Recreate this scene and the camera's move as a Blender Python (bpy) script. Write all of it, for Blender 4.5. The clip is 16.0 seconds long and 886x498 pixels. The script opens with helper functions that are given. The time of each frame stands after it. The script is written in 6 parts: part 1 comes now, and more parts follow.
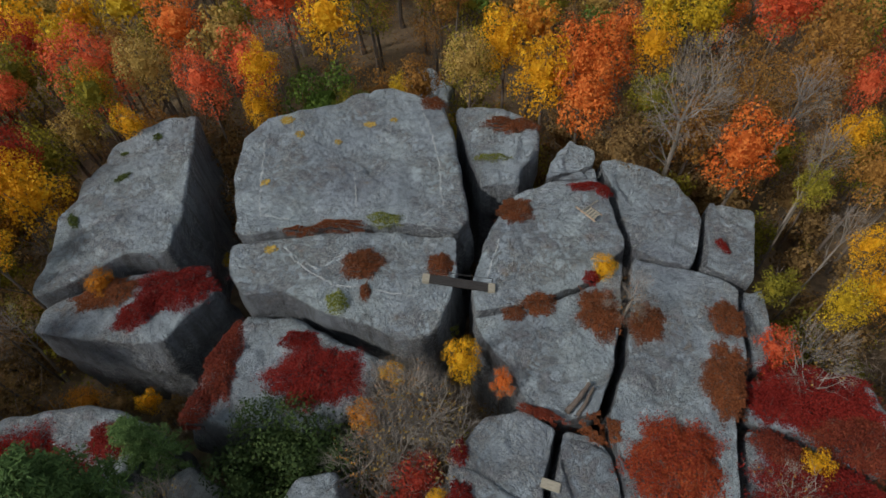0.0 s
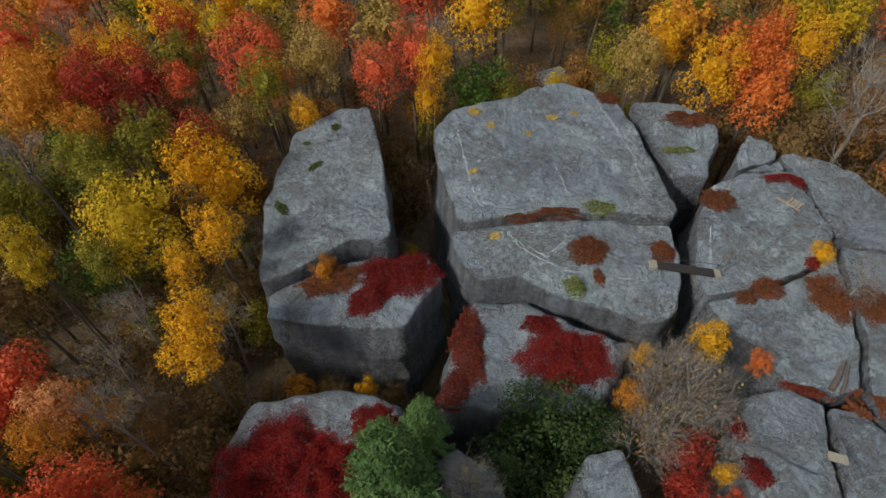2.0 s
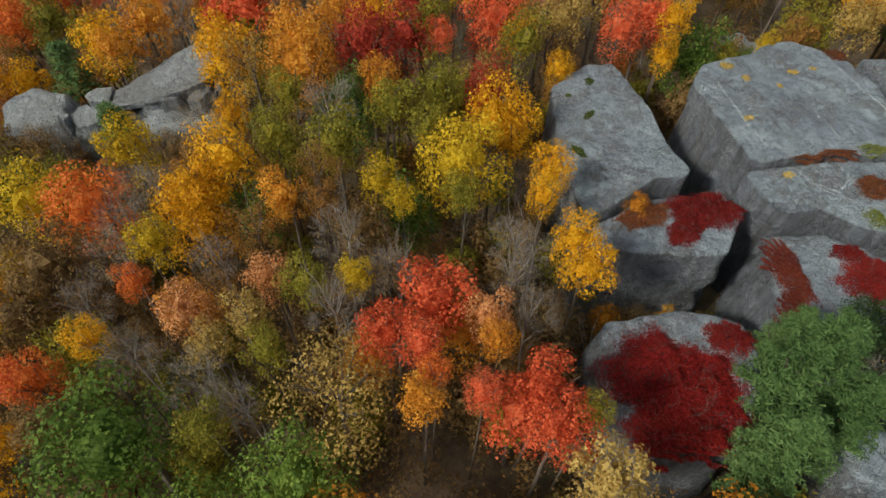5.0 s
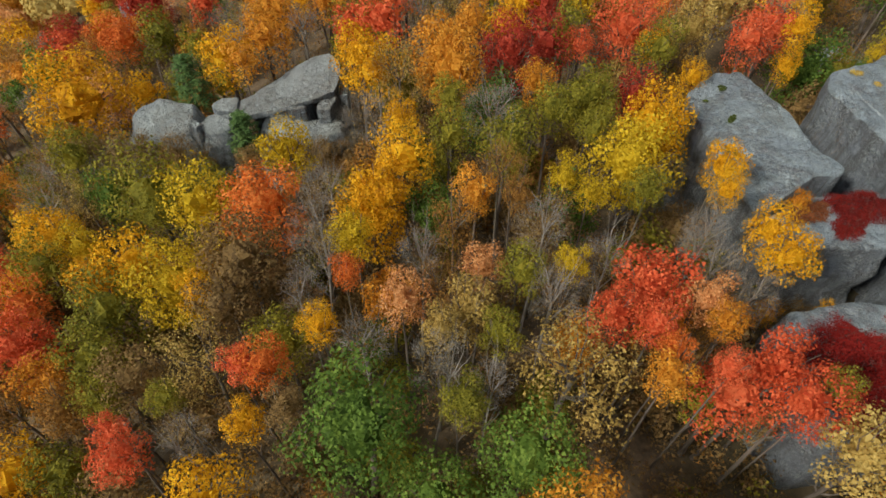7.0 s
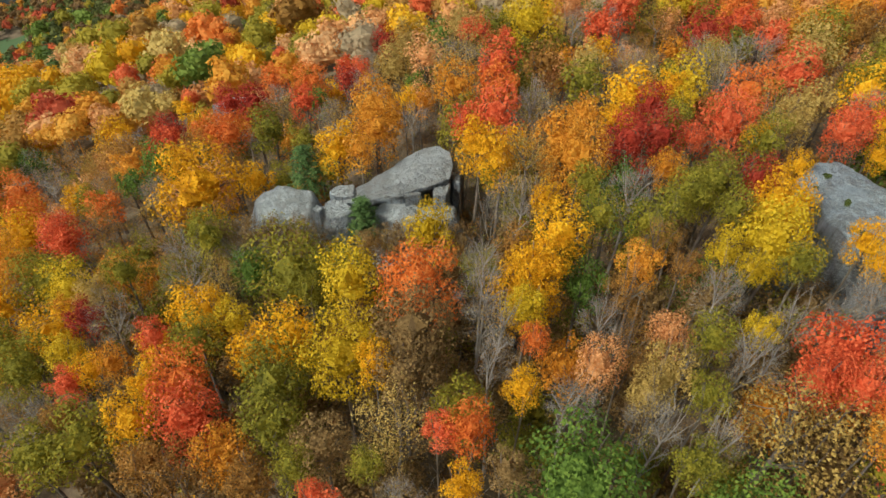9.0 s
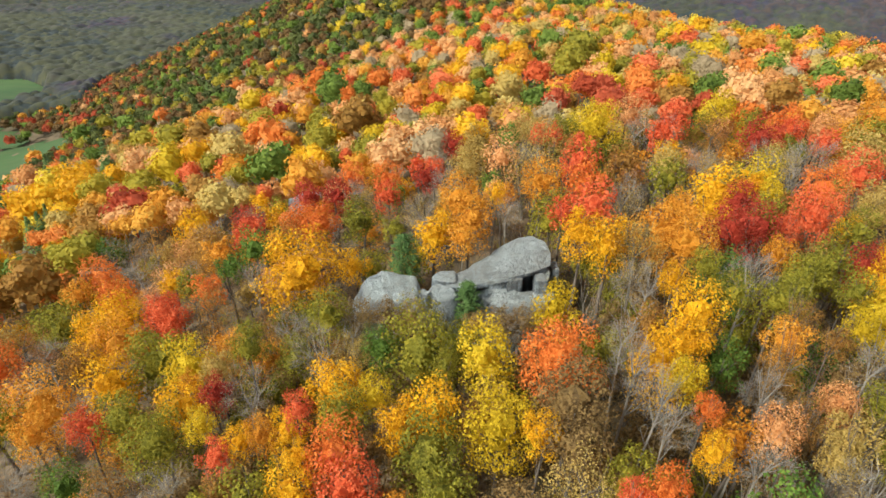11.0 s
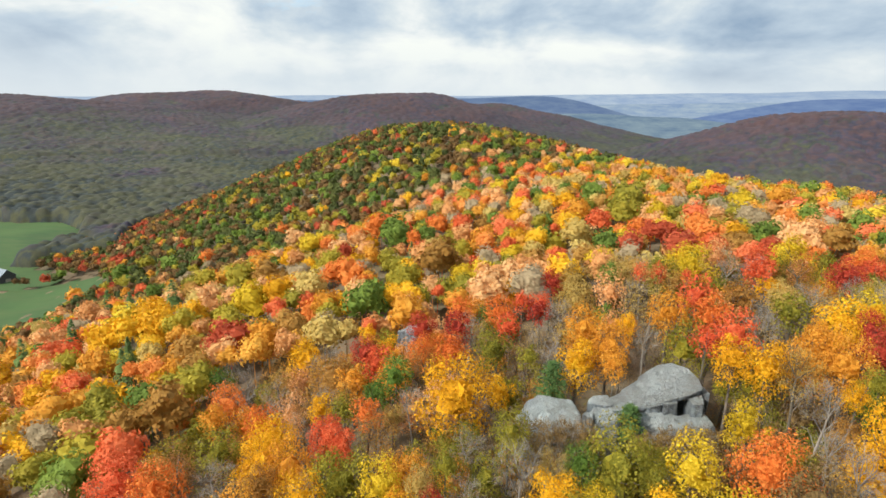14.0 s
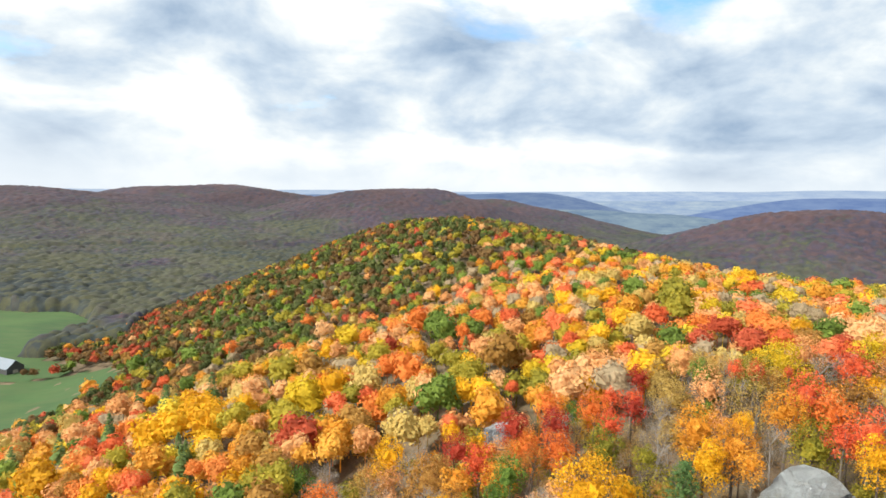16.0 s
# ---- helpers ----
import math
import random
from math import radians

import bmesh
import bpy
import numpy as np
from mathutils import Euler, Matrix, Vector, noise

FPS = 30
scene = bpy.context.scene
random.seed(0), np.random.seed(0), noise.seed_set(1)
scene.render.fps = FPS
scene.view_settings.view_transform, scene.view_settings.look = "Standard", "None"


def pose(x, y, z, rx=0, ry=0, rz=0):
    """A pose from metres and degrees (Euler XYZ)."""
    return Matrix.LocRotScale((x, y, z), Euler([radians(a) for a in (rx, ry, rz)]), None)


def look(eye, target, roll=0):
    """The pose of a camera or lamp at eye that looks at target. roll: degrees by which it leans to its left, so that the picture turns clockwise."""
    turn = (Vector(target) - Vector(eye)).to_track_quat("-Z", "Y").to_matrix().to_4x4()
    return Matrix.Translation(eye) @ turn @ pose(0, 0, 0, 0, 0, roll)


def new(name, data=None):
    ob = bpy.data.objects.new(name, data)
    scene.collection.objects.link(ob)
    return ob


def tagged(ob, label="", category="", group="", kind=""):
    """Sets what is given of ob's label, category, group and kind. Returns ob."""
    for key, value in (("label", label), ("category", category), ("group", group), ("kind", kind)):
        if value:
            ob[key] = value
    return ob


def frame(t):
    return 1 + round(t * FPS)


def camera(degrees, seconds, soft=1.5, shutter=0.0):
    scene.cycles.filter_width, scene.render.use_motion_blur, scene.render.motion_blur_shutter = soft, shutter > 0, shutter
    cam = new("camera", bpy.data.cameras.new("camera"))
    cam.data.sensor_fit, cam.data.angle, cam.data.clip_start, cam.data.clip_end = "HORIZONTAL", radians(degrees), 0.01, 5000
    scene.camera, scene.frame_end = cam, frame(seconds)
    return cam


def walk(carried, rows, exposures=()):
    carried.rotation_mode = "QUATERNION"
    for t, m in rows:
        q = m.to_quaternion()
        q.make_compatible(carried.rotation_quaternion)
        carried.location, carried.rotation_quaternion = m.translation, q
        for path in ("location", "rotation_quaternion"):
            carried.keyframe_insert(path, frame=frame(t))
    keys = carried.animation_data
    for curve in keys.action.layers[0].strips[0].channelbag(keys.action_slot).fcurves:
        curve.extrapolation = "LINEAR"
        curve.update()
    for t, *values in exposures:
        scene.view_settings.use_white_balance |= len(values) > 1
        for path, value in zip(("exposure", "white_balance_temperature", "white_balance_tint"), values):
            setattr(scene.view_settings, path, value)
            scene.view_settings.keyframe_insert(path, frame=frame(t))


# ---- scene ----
cam = camera(76.7, 16.0, soft=1.6)
PATH = [
    (0, (1.986, -1.121, 28.814), (1.883, 0.12, 27.249), -4.0),
    (0.5, (-1.975, -1.275, 28.829), (-2.051, -0.028, 27.267), -3.0),
    (1, (-6.027, -1.613, 28.915), (-6.075, -0.36, 27.357), -2.0),
    (1.5, (-10.153, -2.142, 28.9), (-10.174, -0.882, 27.347), -0.9),
    (2, (-14.04, -2.773, 28.831), (-14.047, -1.509, 27.281), -0.4),
    (2.5, (-17.718, -3.503, 28.74), (-17.72, -2.236, 27.193), -0.4),
    (3, (-21.522, -4.309, 28.722), (-21.517, -3.041, 27.175), -0.0),
    (3.5, (-25.392, -5.025, 28.657), (-25.374, -3.755, 27.112), 0.5),
    (4, (-29.073, -5.743, 28.631), (-29.044, -4.477, 27.083), 1.0),
    (4.2, (-30.465, -6.044, 28.62), (-30.434, -4.78, 27.071), 1.0),
    (6.3, (-43.748, -8.809, 28.249), (-43.699, -7.601, 26.656), 1.4),
    (6.5, (-44.938, -8.966, 28.226), (-44.892, -7.731, 26.654), 1.2),
    (7, (-47.852, -9.345, 28.167), (-47.81, -8.038, 26.652), 1.0),
    (7.5, (-50.836, -9.751, 28.156), (-50.797, -8.381, 26.699), 1.1),
    (8, (-53.74, -10.261, 28.103), (-53.703, -8.829, 26.707), 0.9),
    (8.5, (-56.447, -10.815, 28.133), (-56.408, -9.331, 26.793), 1.1),
    (9, (-59.182, -11.5, 28.255), (-59.146, -9.958, 26.982), 0.9),
    (9.2, (-60.308, -11.794, 28.266), (-60.273, -10.229, 27.022), 0.7),
    (11.3, (-72.595, -15.124, 28.057), (-72.554, -13.355, 27.126), 1.7),
    (11.5, (-73.788, -15.452, 28.048), (-73.748, -13.668, 27.146), 1.6),
    (12, (-76.727, -16.432, 28.04), (-76.689, -14.611, 27.214), 1.6),
    (12.5, (-79.814, -17.693, 28.14), (-79.776, -15.839, 27.39), 1.7),
    (13, (-83.17, -19.097, 28.328), (-83.133, -17.212, 27.658), 1.8),
    (13.5, (-86.74, -20.472, 28.479), (-86.703, -18.561, 27.89), 1.9),
    (14, (-90.509, -21.467, 28.592), (-90.472, -19.533, 28.085), 2.0),
    (14.5, (-94.483, -22.119, 28.694), (-94.445, -20.164, 28.27), 2.1),
    (15, (-98.725, -22.575, 28.754), (-98.686, -20.604, 28.414), 2.3),
    (15.5, (-103.218, -22.814, 28.75), (-103.179, -20.831, 28.495), 2.4),
    (16, (-107.767, -23.088, 28.705), (-107.73, -21.097, 28.522), 2.5),
]
walk(cam, [(t, look(eye, target, roll)) for t, eye, target, roll in PATH],
     [(0.0, -0.82, 6350, 11), (4.0, -0.60, 6450, 9), (6.5, -0.38, 6600, 6), (9.0, -0.10, 6550, 4), (11.5, 0.36, 6450, 2), (13.5, 0.28, 6450, 4), (16.0, 0.54, 6500, 7)])

# ---------------------------------------------------------------- light
SUN_AZ, SUN_EL = 240.0, 38.0      # compass bearing of the sun (y is north), height
sun = new("sun", bpy.data.lights.new("sun", "SUN"))
sun.data.energy, sun.data.angle, sun.data.color = 5.0, radians(8.0), (1.0, 0.93, 0.82)
sun.matrix_world = look((0, 0, 400), (-math.sin(radians(SUN_AZ)) * math.cos(radians(SUN_EL)) * 100,
                                      -math.cos(radians(SUN_AZ)) * math.cos(radians(SUN_EL)) * 100,
                                      400 - math.sin(radians(SUN_EL)) * 100))


class Nodes:
    """A small helper to write node trees."""

    def __init__(self, tree):
        self.tree = tree
        tree.nodes.clear()

    def add(self, kind, **links):
        n = self.tree.nodes.new(kind)
        for key, value in links.items():
            self.put(n, key, value)
        return n

    def put(self, n, key, value):
        key = int(key[1:]) if key[0] == "i" and key[1:].isdigit() else key.replace("_", " ")
        socket = n.inputs[key]
        if isinstance(value, bpy.types.NodeSocket):
            self.tree.links.new(value, socket)
        elif isinstance(value, bpy.types.Node):
            self.tree.links.new(value.outputs[0], socket)
        else:
            socket.default_value = value

    def ramp(self, fac, *stops):
        n = self.add("ShaderNodeValToRGB", i0=fac)
        ramp = n.color_ramp
        while len(ramp.elements) < len(stops):
            ramp.elements.new(0.5)
        for e, (pos, col) in zip(ramp.elements, stops):
            e.position = pos
            e.color = (*col, 1) if isinstance(col, tuple) else (col, col, col, 1)
        return n

    def noise(self, vector, scale, detail=4.0, rough=0.55, distortion=0.0):
        n = self.add("ShaderNodeTexNoise", Scale=scale, Detail=detail, Roughness=rough, Distortion=distortion)
        if vector is not None:
            self.put(n, "Vector", vector)
        return n.outputs[0]

    def math(self, op, a, b=0.0, c=0.0):
        n = self.add("ShaderNodeMath", i0=a, i1=b, i2=c)
        n.operation = op
        return n.outputs[0]

    def mix(self, fac, a, b, how="MIX"):
        n = self.add("ShaderNodeMixRGB", i0=fac, i1=a, i2=b)
        n.blend_type = how
        return n.outputs[0]


CLOUD_X, CLOUD_Y = 3.1, 7.7
BANKS = ((15, 10.0, 22, 4.2, -0.11), (-33, 17.0, 12, 5.0, -0.12), (-19, 8.0, 15, 6.0, 0.08), (20, 2.6, 24, 1.1, -0.07), (16, 5.2, 26, 0.9, 0.08), (6, 18.5, 26, 3.0, 0.10))


def sky():
    world = bpy.data.worlds.new("sky")
    scene.world = world
    world.use_nodes = True
    n = Nodes(world.node_tree)
    blue = n.add("ShaderNodeTexSky")
    blue.sky_type, blue.sun_disc = "NISHITA", False
    blue.sun_elevation, blue.sun_rotation = radians(SUN_EL), radians(SUN_AZ)
    blue.air_density, blue.dust_density, blue.altitude = 1.0, 1.5, 400.0
    way = n.add("ShaderNodeTexCoord").outputs["Generated"]
    xyz = n.add("ShaderNodeSeparateXYZ", i0=way)
    up = n.math("MAXIMUM", xyz.outputs[2], 0.0)
    far = n.math("DIVIDE", 1.0, n.math("ADD", up, 0.26))
    flat = n.add("ShaderNodeCombineXYZ", i0=n.math("MULTIPLY", xyz.outputs[0], far), i1=n.math("MULTIPLY", xyz.outputs[1], far), i2=0.0)
    place = n.add("ShaderNodeMapping", Vector=flat.outputs[0], Location=(CLOUD_X, CLOUD_Y, 0.0), Scale=(0.95, 1.25, 1.0))
    cover = n.noise(place.outputs[0], 1.0, 10.0, 0.56, 0.1)
    puffs = n.noise(n.add("ShaderNodeMapping", Vector=way, Location=(5.2, 1.3, 0.4), Scale=(1.0, 1.0, 2.0)).outputs[0], 4.2, 10.0, 0.54, 0.25)
    shade = n.math("ADD", n.math("MULTIPLY", n.math("SUBTRACT", puffs, 0.5), 1.25), 0.5)
    # clouds are brighter towards the sun
    toward = n.math("ADD", n.math("MULTIPLY", xyz.outputs[0], math.sin(radians(SUN_AZ))), n.math("MULTIPLY", xyz.outputs[1], math.cos(radians(SUN_AZ))))
    shade = n.math("ADD", shade, n.math("MULTIPLY", toward, 0.05))
    # grey banks of cloud to the north and north-west, with bright cloud between them
    east = n.math("ARCTAN2", xyz.outputs[0], xyz.outputs[1])
    wander = n.math("MULTIPLY", n.math("SUBTRACT", cover, 0.5), 0.16)
    high = n.math("ADD", n.math("ARCSINE", xyz.outputs[2]), wander)
    for bearing, height, wide, tall, depth in BANKS:
        u = n.math("DIVIDE", n.math("SUBTRACT", n.math("ADD", east, wander), radians(bearing)), radians(wide))
        v = n.math("DIVIDE", n.math("SUBTRACT", high, radians(height)), radians(tall))
        bell = n.math("EXPONENT", n.math("MULTIPLY", n.math("ADD", n.math("MULTIPLY", u, u), n.math("MULTIPLY", v, v)), -1.0))
        shade = n.math("ADD", shade, n.math("MULTIPLY", bell, depth))
    # the clouds part towards the north-east
    gap = n.add("ShaderNodeVectorMath", i0=way, i1=(0.342, 0.835, 0.430))
    gap.operation = "DOT_PRODUCT"
    part_ = n.ramp(gap.outputs["Value"], (0.982, 0.0), (0.997, 0.18)).outputs[0]
    amount = n.ramp(n.math("SUBTRACT", cover, part_), (0.32, 0.0), (0.41, 1.0))
    tone = n.ramp(shade, (0.20, (2.2, 3.0, 4.2)), (0.38, (4.2, 4.9, 5.8)), (0.48, (5.7, 6.1, 6.5)), (0.55, (6.9, 7.0, 7.1)), (0.64, (7.7, 7.7, 7.4)))
    low = n.ramp(up, (0.0, 1.0), (0.11, 0.0))
    mist = n.mix(n.math("MULTIPLY", low.outputs[0], 0.85), tone.outputs[0], (6.0, 6.3, 6.7, 1))
    deep = n.mix(1.0, blue.outputs[0], (1.35, 1.65, 1.8, 1), "MULTIPLY")
    clear = n.math("MAXIMUM", amount.outputs[0], n.ramp(up, (0.10, 1.0), (0.24, 0.0)).outputs[0])
    both = n.mix(clear, deep, mist)
    back = n.add("ShaderNodeBackground", Color=both, Strength=0.105)
    n.add("ShaderNodeOutputWorld", Surface=back)


sky()


# ---------------------------------------------------------------- materials
def material(name):
    m = bpy.data.materials.new(name)
    m.use_nodes = True
    return m, Nodes(m.node_tree)


def finish(n, colour, rough, height=None, strength=0.3, distance=0.05, metal=0.0):
    p = n.add("ShaderNodeBsdfPrincipled", Base_Color=colour, Roughness=rough, Metallic=metal)
    if height is not None:
        bump = n.add("ShaderNodeBump", Strength=strength, Distance=distance, Height=height)
        n.put(p, "Normal", bump)
    n.add("ShaderNodeOutputMaterial", Surface=p)


def leaf_material(name, dark, mid, light, glow=0.35, spread=0.42, lumps=0.5):
    """Leaves: three shades, mixed leaf by leaf, branch by branch and tree by tree."""
    m, n = material(name)
    one = n.add("ShaderNodeNewGeometry").outputs["Random Per Island"]
    tree = n.add("ShaderNodeObjectInfo").outputs["Random"]
    where = n.add("ShaderNodeTexCoord").outputs["Object"]
    lump = n.noise(where, 0.45, 3.0, 0.6)
    attribute = n.add("ShaderNodeAttribute")
    attribute.attribute_name = "tint"
    tint = attribute.outputs["Fac"]
    v = n.math("ADD", n.math("MULTIPLY", one, spread), n.math("ADD", n.math("MULTIPLY", lump, lumps), 0.46 - lumps / 2 - spread / 2))
    v = n.math("ADD", v, n.math("MULTIPLY", n.math("ADD", n.math("MULTIPLY", tree, 0.6), tint), 0.28))
    col = n.ramp(v, (0.28, dark), (0.56, mid), (0.9, light)).outputs[0]
    a = n.add("ShaderNodeBsdfPrincipled", Base_Color=col, Roughness=0.7, Specular_IOR_Level=0.18)
    b = n.add("ShaderNodeBsdfTranslucent", Color=col)
    n.add("ShaderNodeOutputMaterial", Surface=n.add("ShaderNodeMixShader", i0=glow, i1=a.outputs[0], i2=b.outputs[0]))
    return m


SHADES = {
    "red": ((0.40, 0.050, 0.018), (0.72, 0.13, 0.048), (0.84, 0.25, 0.11)),
    "scarlet": ((0.40, 0.07, 0.012), (0.72, 0.19, 0.035), (0.84, 0.34, 0.09)),
    "crimson": ((0.20, 0.020, 0.014), (0.42, 0.05, 0.028), (0.58, 0.11, 0.06)),
    "orange": ((0.36, 0.125, 0.012), (0.68, 0.29, 0.028), (0.82, 0.46, 0.08)),
    # paled orange: strong warm sunlight is painted into these leaves
    "peach": ((0.42, 0.165, 0.055), (0.74, 0.36, 0.14), (0.86, 0.55, 0.28)),
    "rust": ((0.17, 0.08, 0.020), (0.37, 0.185, 0.042), (0.55, 0.31, 0.08)),
    "gold": ((0.44, 0.20, 0.010), (0.80, 0.42, 0.014), (0.90, 0.60, 0.04)),
    "yellow": ((0.30, 0.20, 0.010), (0.64, 0.44, 0.02), (0.82, 0.62, 0.06)),
    "tan": ((0.24, 0.15, 0.04), (0.48, 0.33, 0.09), (0.66, 0.50, 0.17)),
    "olive": ((0.10, 0.10, 0.014), (0.25, 0.23, 0.028), (0.46, 0.37, 0.04)),
    "green": ((0.05, 0.09, 0.016), (0.125, 0.21, 0.035), (0.26, 0.35, 0.06)),
    "pine": ((0.034, 0.070, 0.020), (0.080, 0.150, 0.044), (0.155, 0.24, 0.075)),
    "bare": ((0.20, 0.145, 0.09), (0.34, 0.26, 0.165), (0.46, 0.36, 0.24)),
    # green and russet darkened: cloud shade on the far flank is painted in
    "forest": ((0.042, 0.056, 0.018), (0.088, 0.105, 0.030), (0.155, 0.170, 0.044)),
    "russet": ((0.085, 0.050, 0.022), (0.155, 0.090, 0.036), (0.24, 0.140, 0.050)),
    "laurel": ((0.02, 0.04, 0.012), (0.055, 0.095, 0.028), (0.12, 0.16, 0.05)),
    "brush": ((0.12, 0.075, 0.032), (0.27, 0.17, 0.065), (0.42, 0.28, 0.11)),
}
LEAF = {k: leaf_material(k + "_leaves", *v, 0.12 if k == "pine" else 0.35) for k, v in SHADES.items()}


def soften(shade):
    """Far crowns: the colour made slightly darker and drawn towards yellow-brown."""
    return tuple(0.86 * c + 0.07 * d for c, d in zip(shade, (0.42, 0.33, 0.06)))


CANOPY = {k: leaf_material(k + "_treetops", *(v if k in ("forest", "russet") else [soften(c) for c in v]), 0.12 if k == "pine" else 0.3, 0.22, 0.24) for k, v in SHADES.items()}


def bark_material(name, dark, light):
    m, n = material(name)
    where = n.add("ShaderNodeTexCoord").outputs["Object"]
    rough = n.noise(n.add("ShaderNodeMapping", Vector=where, Scale=(6, 6, 1.2)).outputs[0], 2.0, 6.0, 0.6)
    moss = n.noise(where, 0.8, 3.0)
    col = n.ramp(rough, (0.3, dark), (0.7, light)).outputs[0]
    col = n.mix(n.ramp(moss, (0.52, 0.0), (0.7, 0.5)).outputs[0], col, (0.10, 0.10, 0.06, 1))
    finish(n, col, 0.85, rough, 0.5, 0.03)
    return m


BARK = bark_material("brown_bark", (0.055, 0.042, 0.034), (0.19, 0.155, 0.13))
PALE_BARK = bark_material("pale_bark", (0.13, 0.115, 0.10), (0.37, 0.335, 0.30))


def stone_material(name, cool=1.0):
    """Weathered sandstone: blue-grey body, purplish crusts, pale green-white scoured patches, pits and ripples."""
    m, n = material(name)
    where = n.add("ShaderNodeNewGeometry").outputs["Position"]
    warp = n.mix(0.35, where, n.add("ShaderNodeTexNoise", Vector=where, Scale=0.45, Detail=4.0).outputs[1], "ADD")
    broad = n.noise(warp, 0.17, 5.0, 0.6, 0.4)
    mid = n.noise(warp, 0.75, 9.0, 0.66, 0.5)
    fine = n.noise(where, 5.5, 9.0, 0.74)
    col = n.ramp(broad, (0.32, (0.31, 0.365, 0.44)), (0.5, (0.395, 0.475, 0.545)), (0.68, (0.47, 0.565, 0.61))).outputs[0]
    col = n.mix(0.42, col, n.ramp(mid, (0.32, 0.22), (0.5, 0.5), (0.68, 0.74)).outputs[0], "OVERLAY")
    col = n.mix(0.34, col, n.ramp(fine, (0.32, 0.24), (0.68, 0.76)).outputs[0], "OVERLAY")
    # rough crust that gathers in wandering patches
    patch = n.noise(n.add("ShaderNodeMapping", Vector=warp, Location=(4, 7, 2)).outputs[0], 0.24, 4.0, 0.55, 0.5)
    rim = n.noise(n.add("ShaderNodeMapping", Vector=warp, Location=(1, 5, 3)).outputs[0], 1.3, 10.0, 0.72, 0.9)
    crust = n.math("MULTIPLY", n.ramp(patch, (0.47, 0.0), (0.56, 1.0)).outputs[0], n.ramp(rim, (0.46, 0.0), (0.54, 1.0)).outputs[0])
    col = n.mix(n.math("MULTIPLY", crust, 0.6), col, (0.17, 0.155, 0.165, 1))
    warm = n.noise(n.add("ShaderNodeMapping", Vector=where, Location=(6, 1, 4)).outputs[0], 0.8, 6.0, 0.7)
    col = n.mix(n.math("MULTIPLY", crust, n.ramp(warm, (0.54, 0.0), (0.66, 0.5)).outputs[0]), col, (0.30, 0.22, 0.12, 1))
    # painted relief: dark shade seams along the crust, each with a lit pale lip
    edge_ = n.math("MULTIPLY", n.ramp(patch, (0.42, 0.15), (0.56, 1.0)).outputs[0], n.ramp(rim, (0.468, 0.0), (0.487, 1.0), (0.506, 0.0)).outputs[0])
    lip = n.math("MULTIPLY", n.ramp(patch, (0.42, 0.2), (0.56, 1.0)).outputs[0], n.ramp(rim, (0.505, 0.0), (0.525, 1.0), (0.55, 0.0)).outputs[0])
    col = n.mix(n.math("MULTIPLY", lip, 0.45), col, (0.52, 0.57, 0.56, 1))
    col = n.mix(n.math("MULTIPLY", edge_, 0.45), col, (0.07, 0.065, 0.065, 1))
    split = n.add("ShaderNodeTexVoronoi", Vector=n.mix(0.9, where, n.add("ShaderNodeTexNoise", Vector=where, Scale=0.5, Detail=6.0).outputs[1], "ADD"), Scale=0.17)
    split.feature = "DISTANCE_TO_EDGE"
    seam = n.ramp(split.outputs[0], (0.0, 1.0), (0.006, 0.0)).outputs[0]
    col = n.mix(n.math("MULTIPLY", seam, 0.35), col, (0.08, 0.08, 0.085, 1))
    # scoured, pale green-white
    pale = n.noise(n.add("ShaderNodeMapping", Vector=warp, Location=(9, 3, 1), Rotation=(0, 0, 0.5), Scale=(1.0, 0.6, 1.0)).outputs[0], 0.9, 10.0, 0.72, 0.5)
    col = n.mix(n.math("MULTIPLY", n.ramp(pale, (0.55, 0.0), (0.70, 1.0)).outputs[0], 0.36), col, (0.54, 0.61, 0.64, 1))
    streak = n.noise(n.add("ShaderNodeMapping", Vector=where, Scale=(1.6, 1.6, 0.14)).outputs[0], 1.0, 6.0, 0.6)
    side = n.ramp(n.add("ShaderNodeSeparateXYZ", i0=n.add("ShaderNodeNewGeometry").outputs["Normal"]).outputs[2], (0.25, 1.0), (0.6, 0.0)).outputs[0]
    # steep faces: their shade is painted in as a dark tone, with black water streaks
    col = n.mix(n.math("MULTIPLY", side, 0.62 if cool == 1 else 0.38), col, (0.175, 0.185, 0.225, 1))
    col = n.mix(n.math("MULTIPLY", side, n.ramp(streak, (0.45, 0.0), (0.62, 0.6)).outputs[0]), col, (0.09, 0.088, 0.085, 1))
    # pale tone on the tops only, so steep faces keep their painted shade
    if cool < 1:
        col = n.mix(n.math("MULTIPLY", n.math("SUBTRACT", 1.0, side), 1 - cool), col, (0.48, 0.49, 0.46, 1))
    pits = n.add("ShaderNodeTexVoronoi", Vector=warp, Scale=1.1)
    h = n.math("ADD", n.math("MULTIPLY", mid, 1.2), n.math("MULTIPLY", fine, 0.40))
    h = n.math("ADD", h, n.math("MULTIPLY", n.ramp(pits.outputs[0], (0.0, 0.0), (0.35, 1.0)).outputs[0], 0.14))
    h = n.math("ADD", h, n.math("MULTIPLY", crust, 0.5))
    h = n.math("ADD", h, n.math("MULTIPLY", n.ramp(pale, (0.5, 0.0), (0.56, 1.0)).outputs[0], 0.35))
    h = n.math("SUBTRACT", h, n.math("MULTIPLY", n.math("ADD", edge_, n.math("MULTIPLY", seam, 0.5)), 0.25))
    # shallow scarps where thin layers have broken off
    layer = n.noise(n.add("ShaderNodeMapping", Vector=warp, Location=(2, 8, 5)).outputs[0], 0.42, 10.0, 0.66, 0.6)
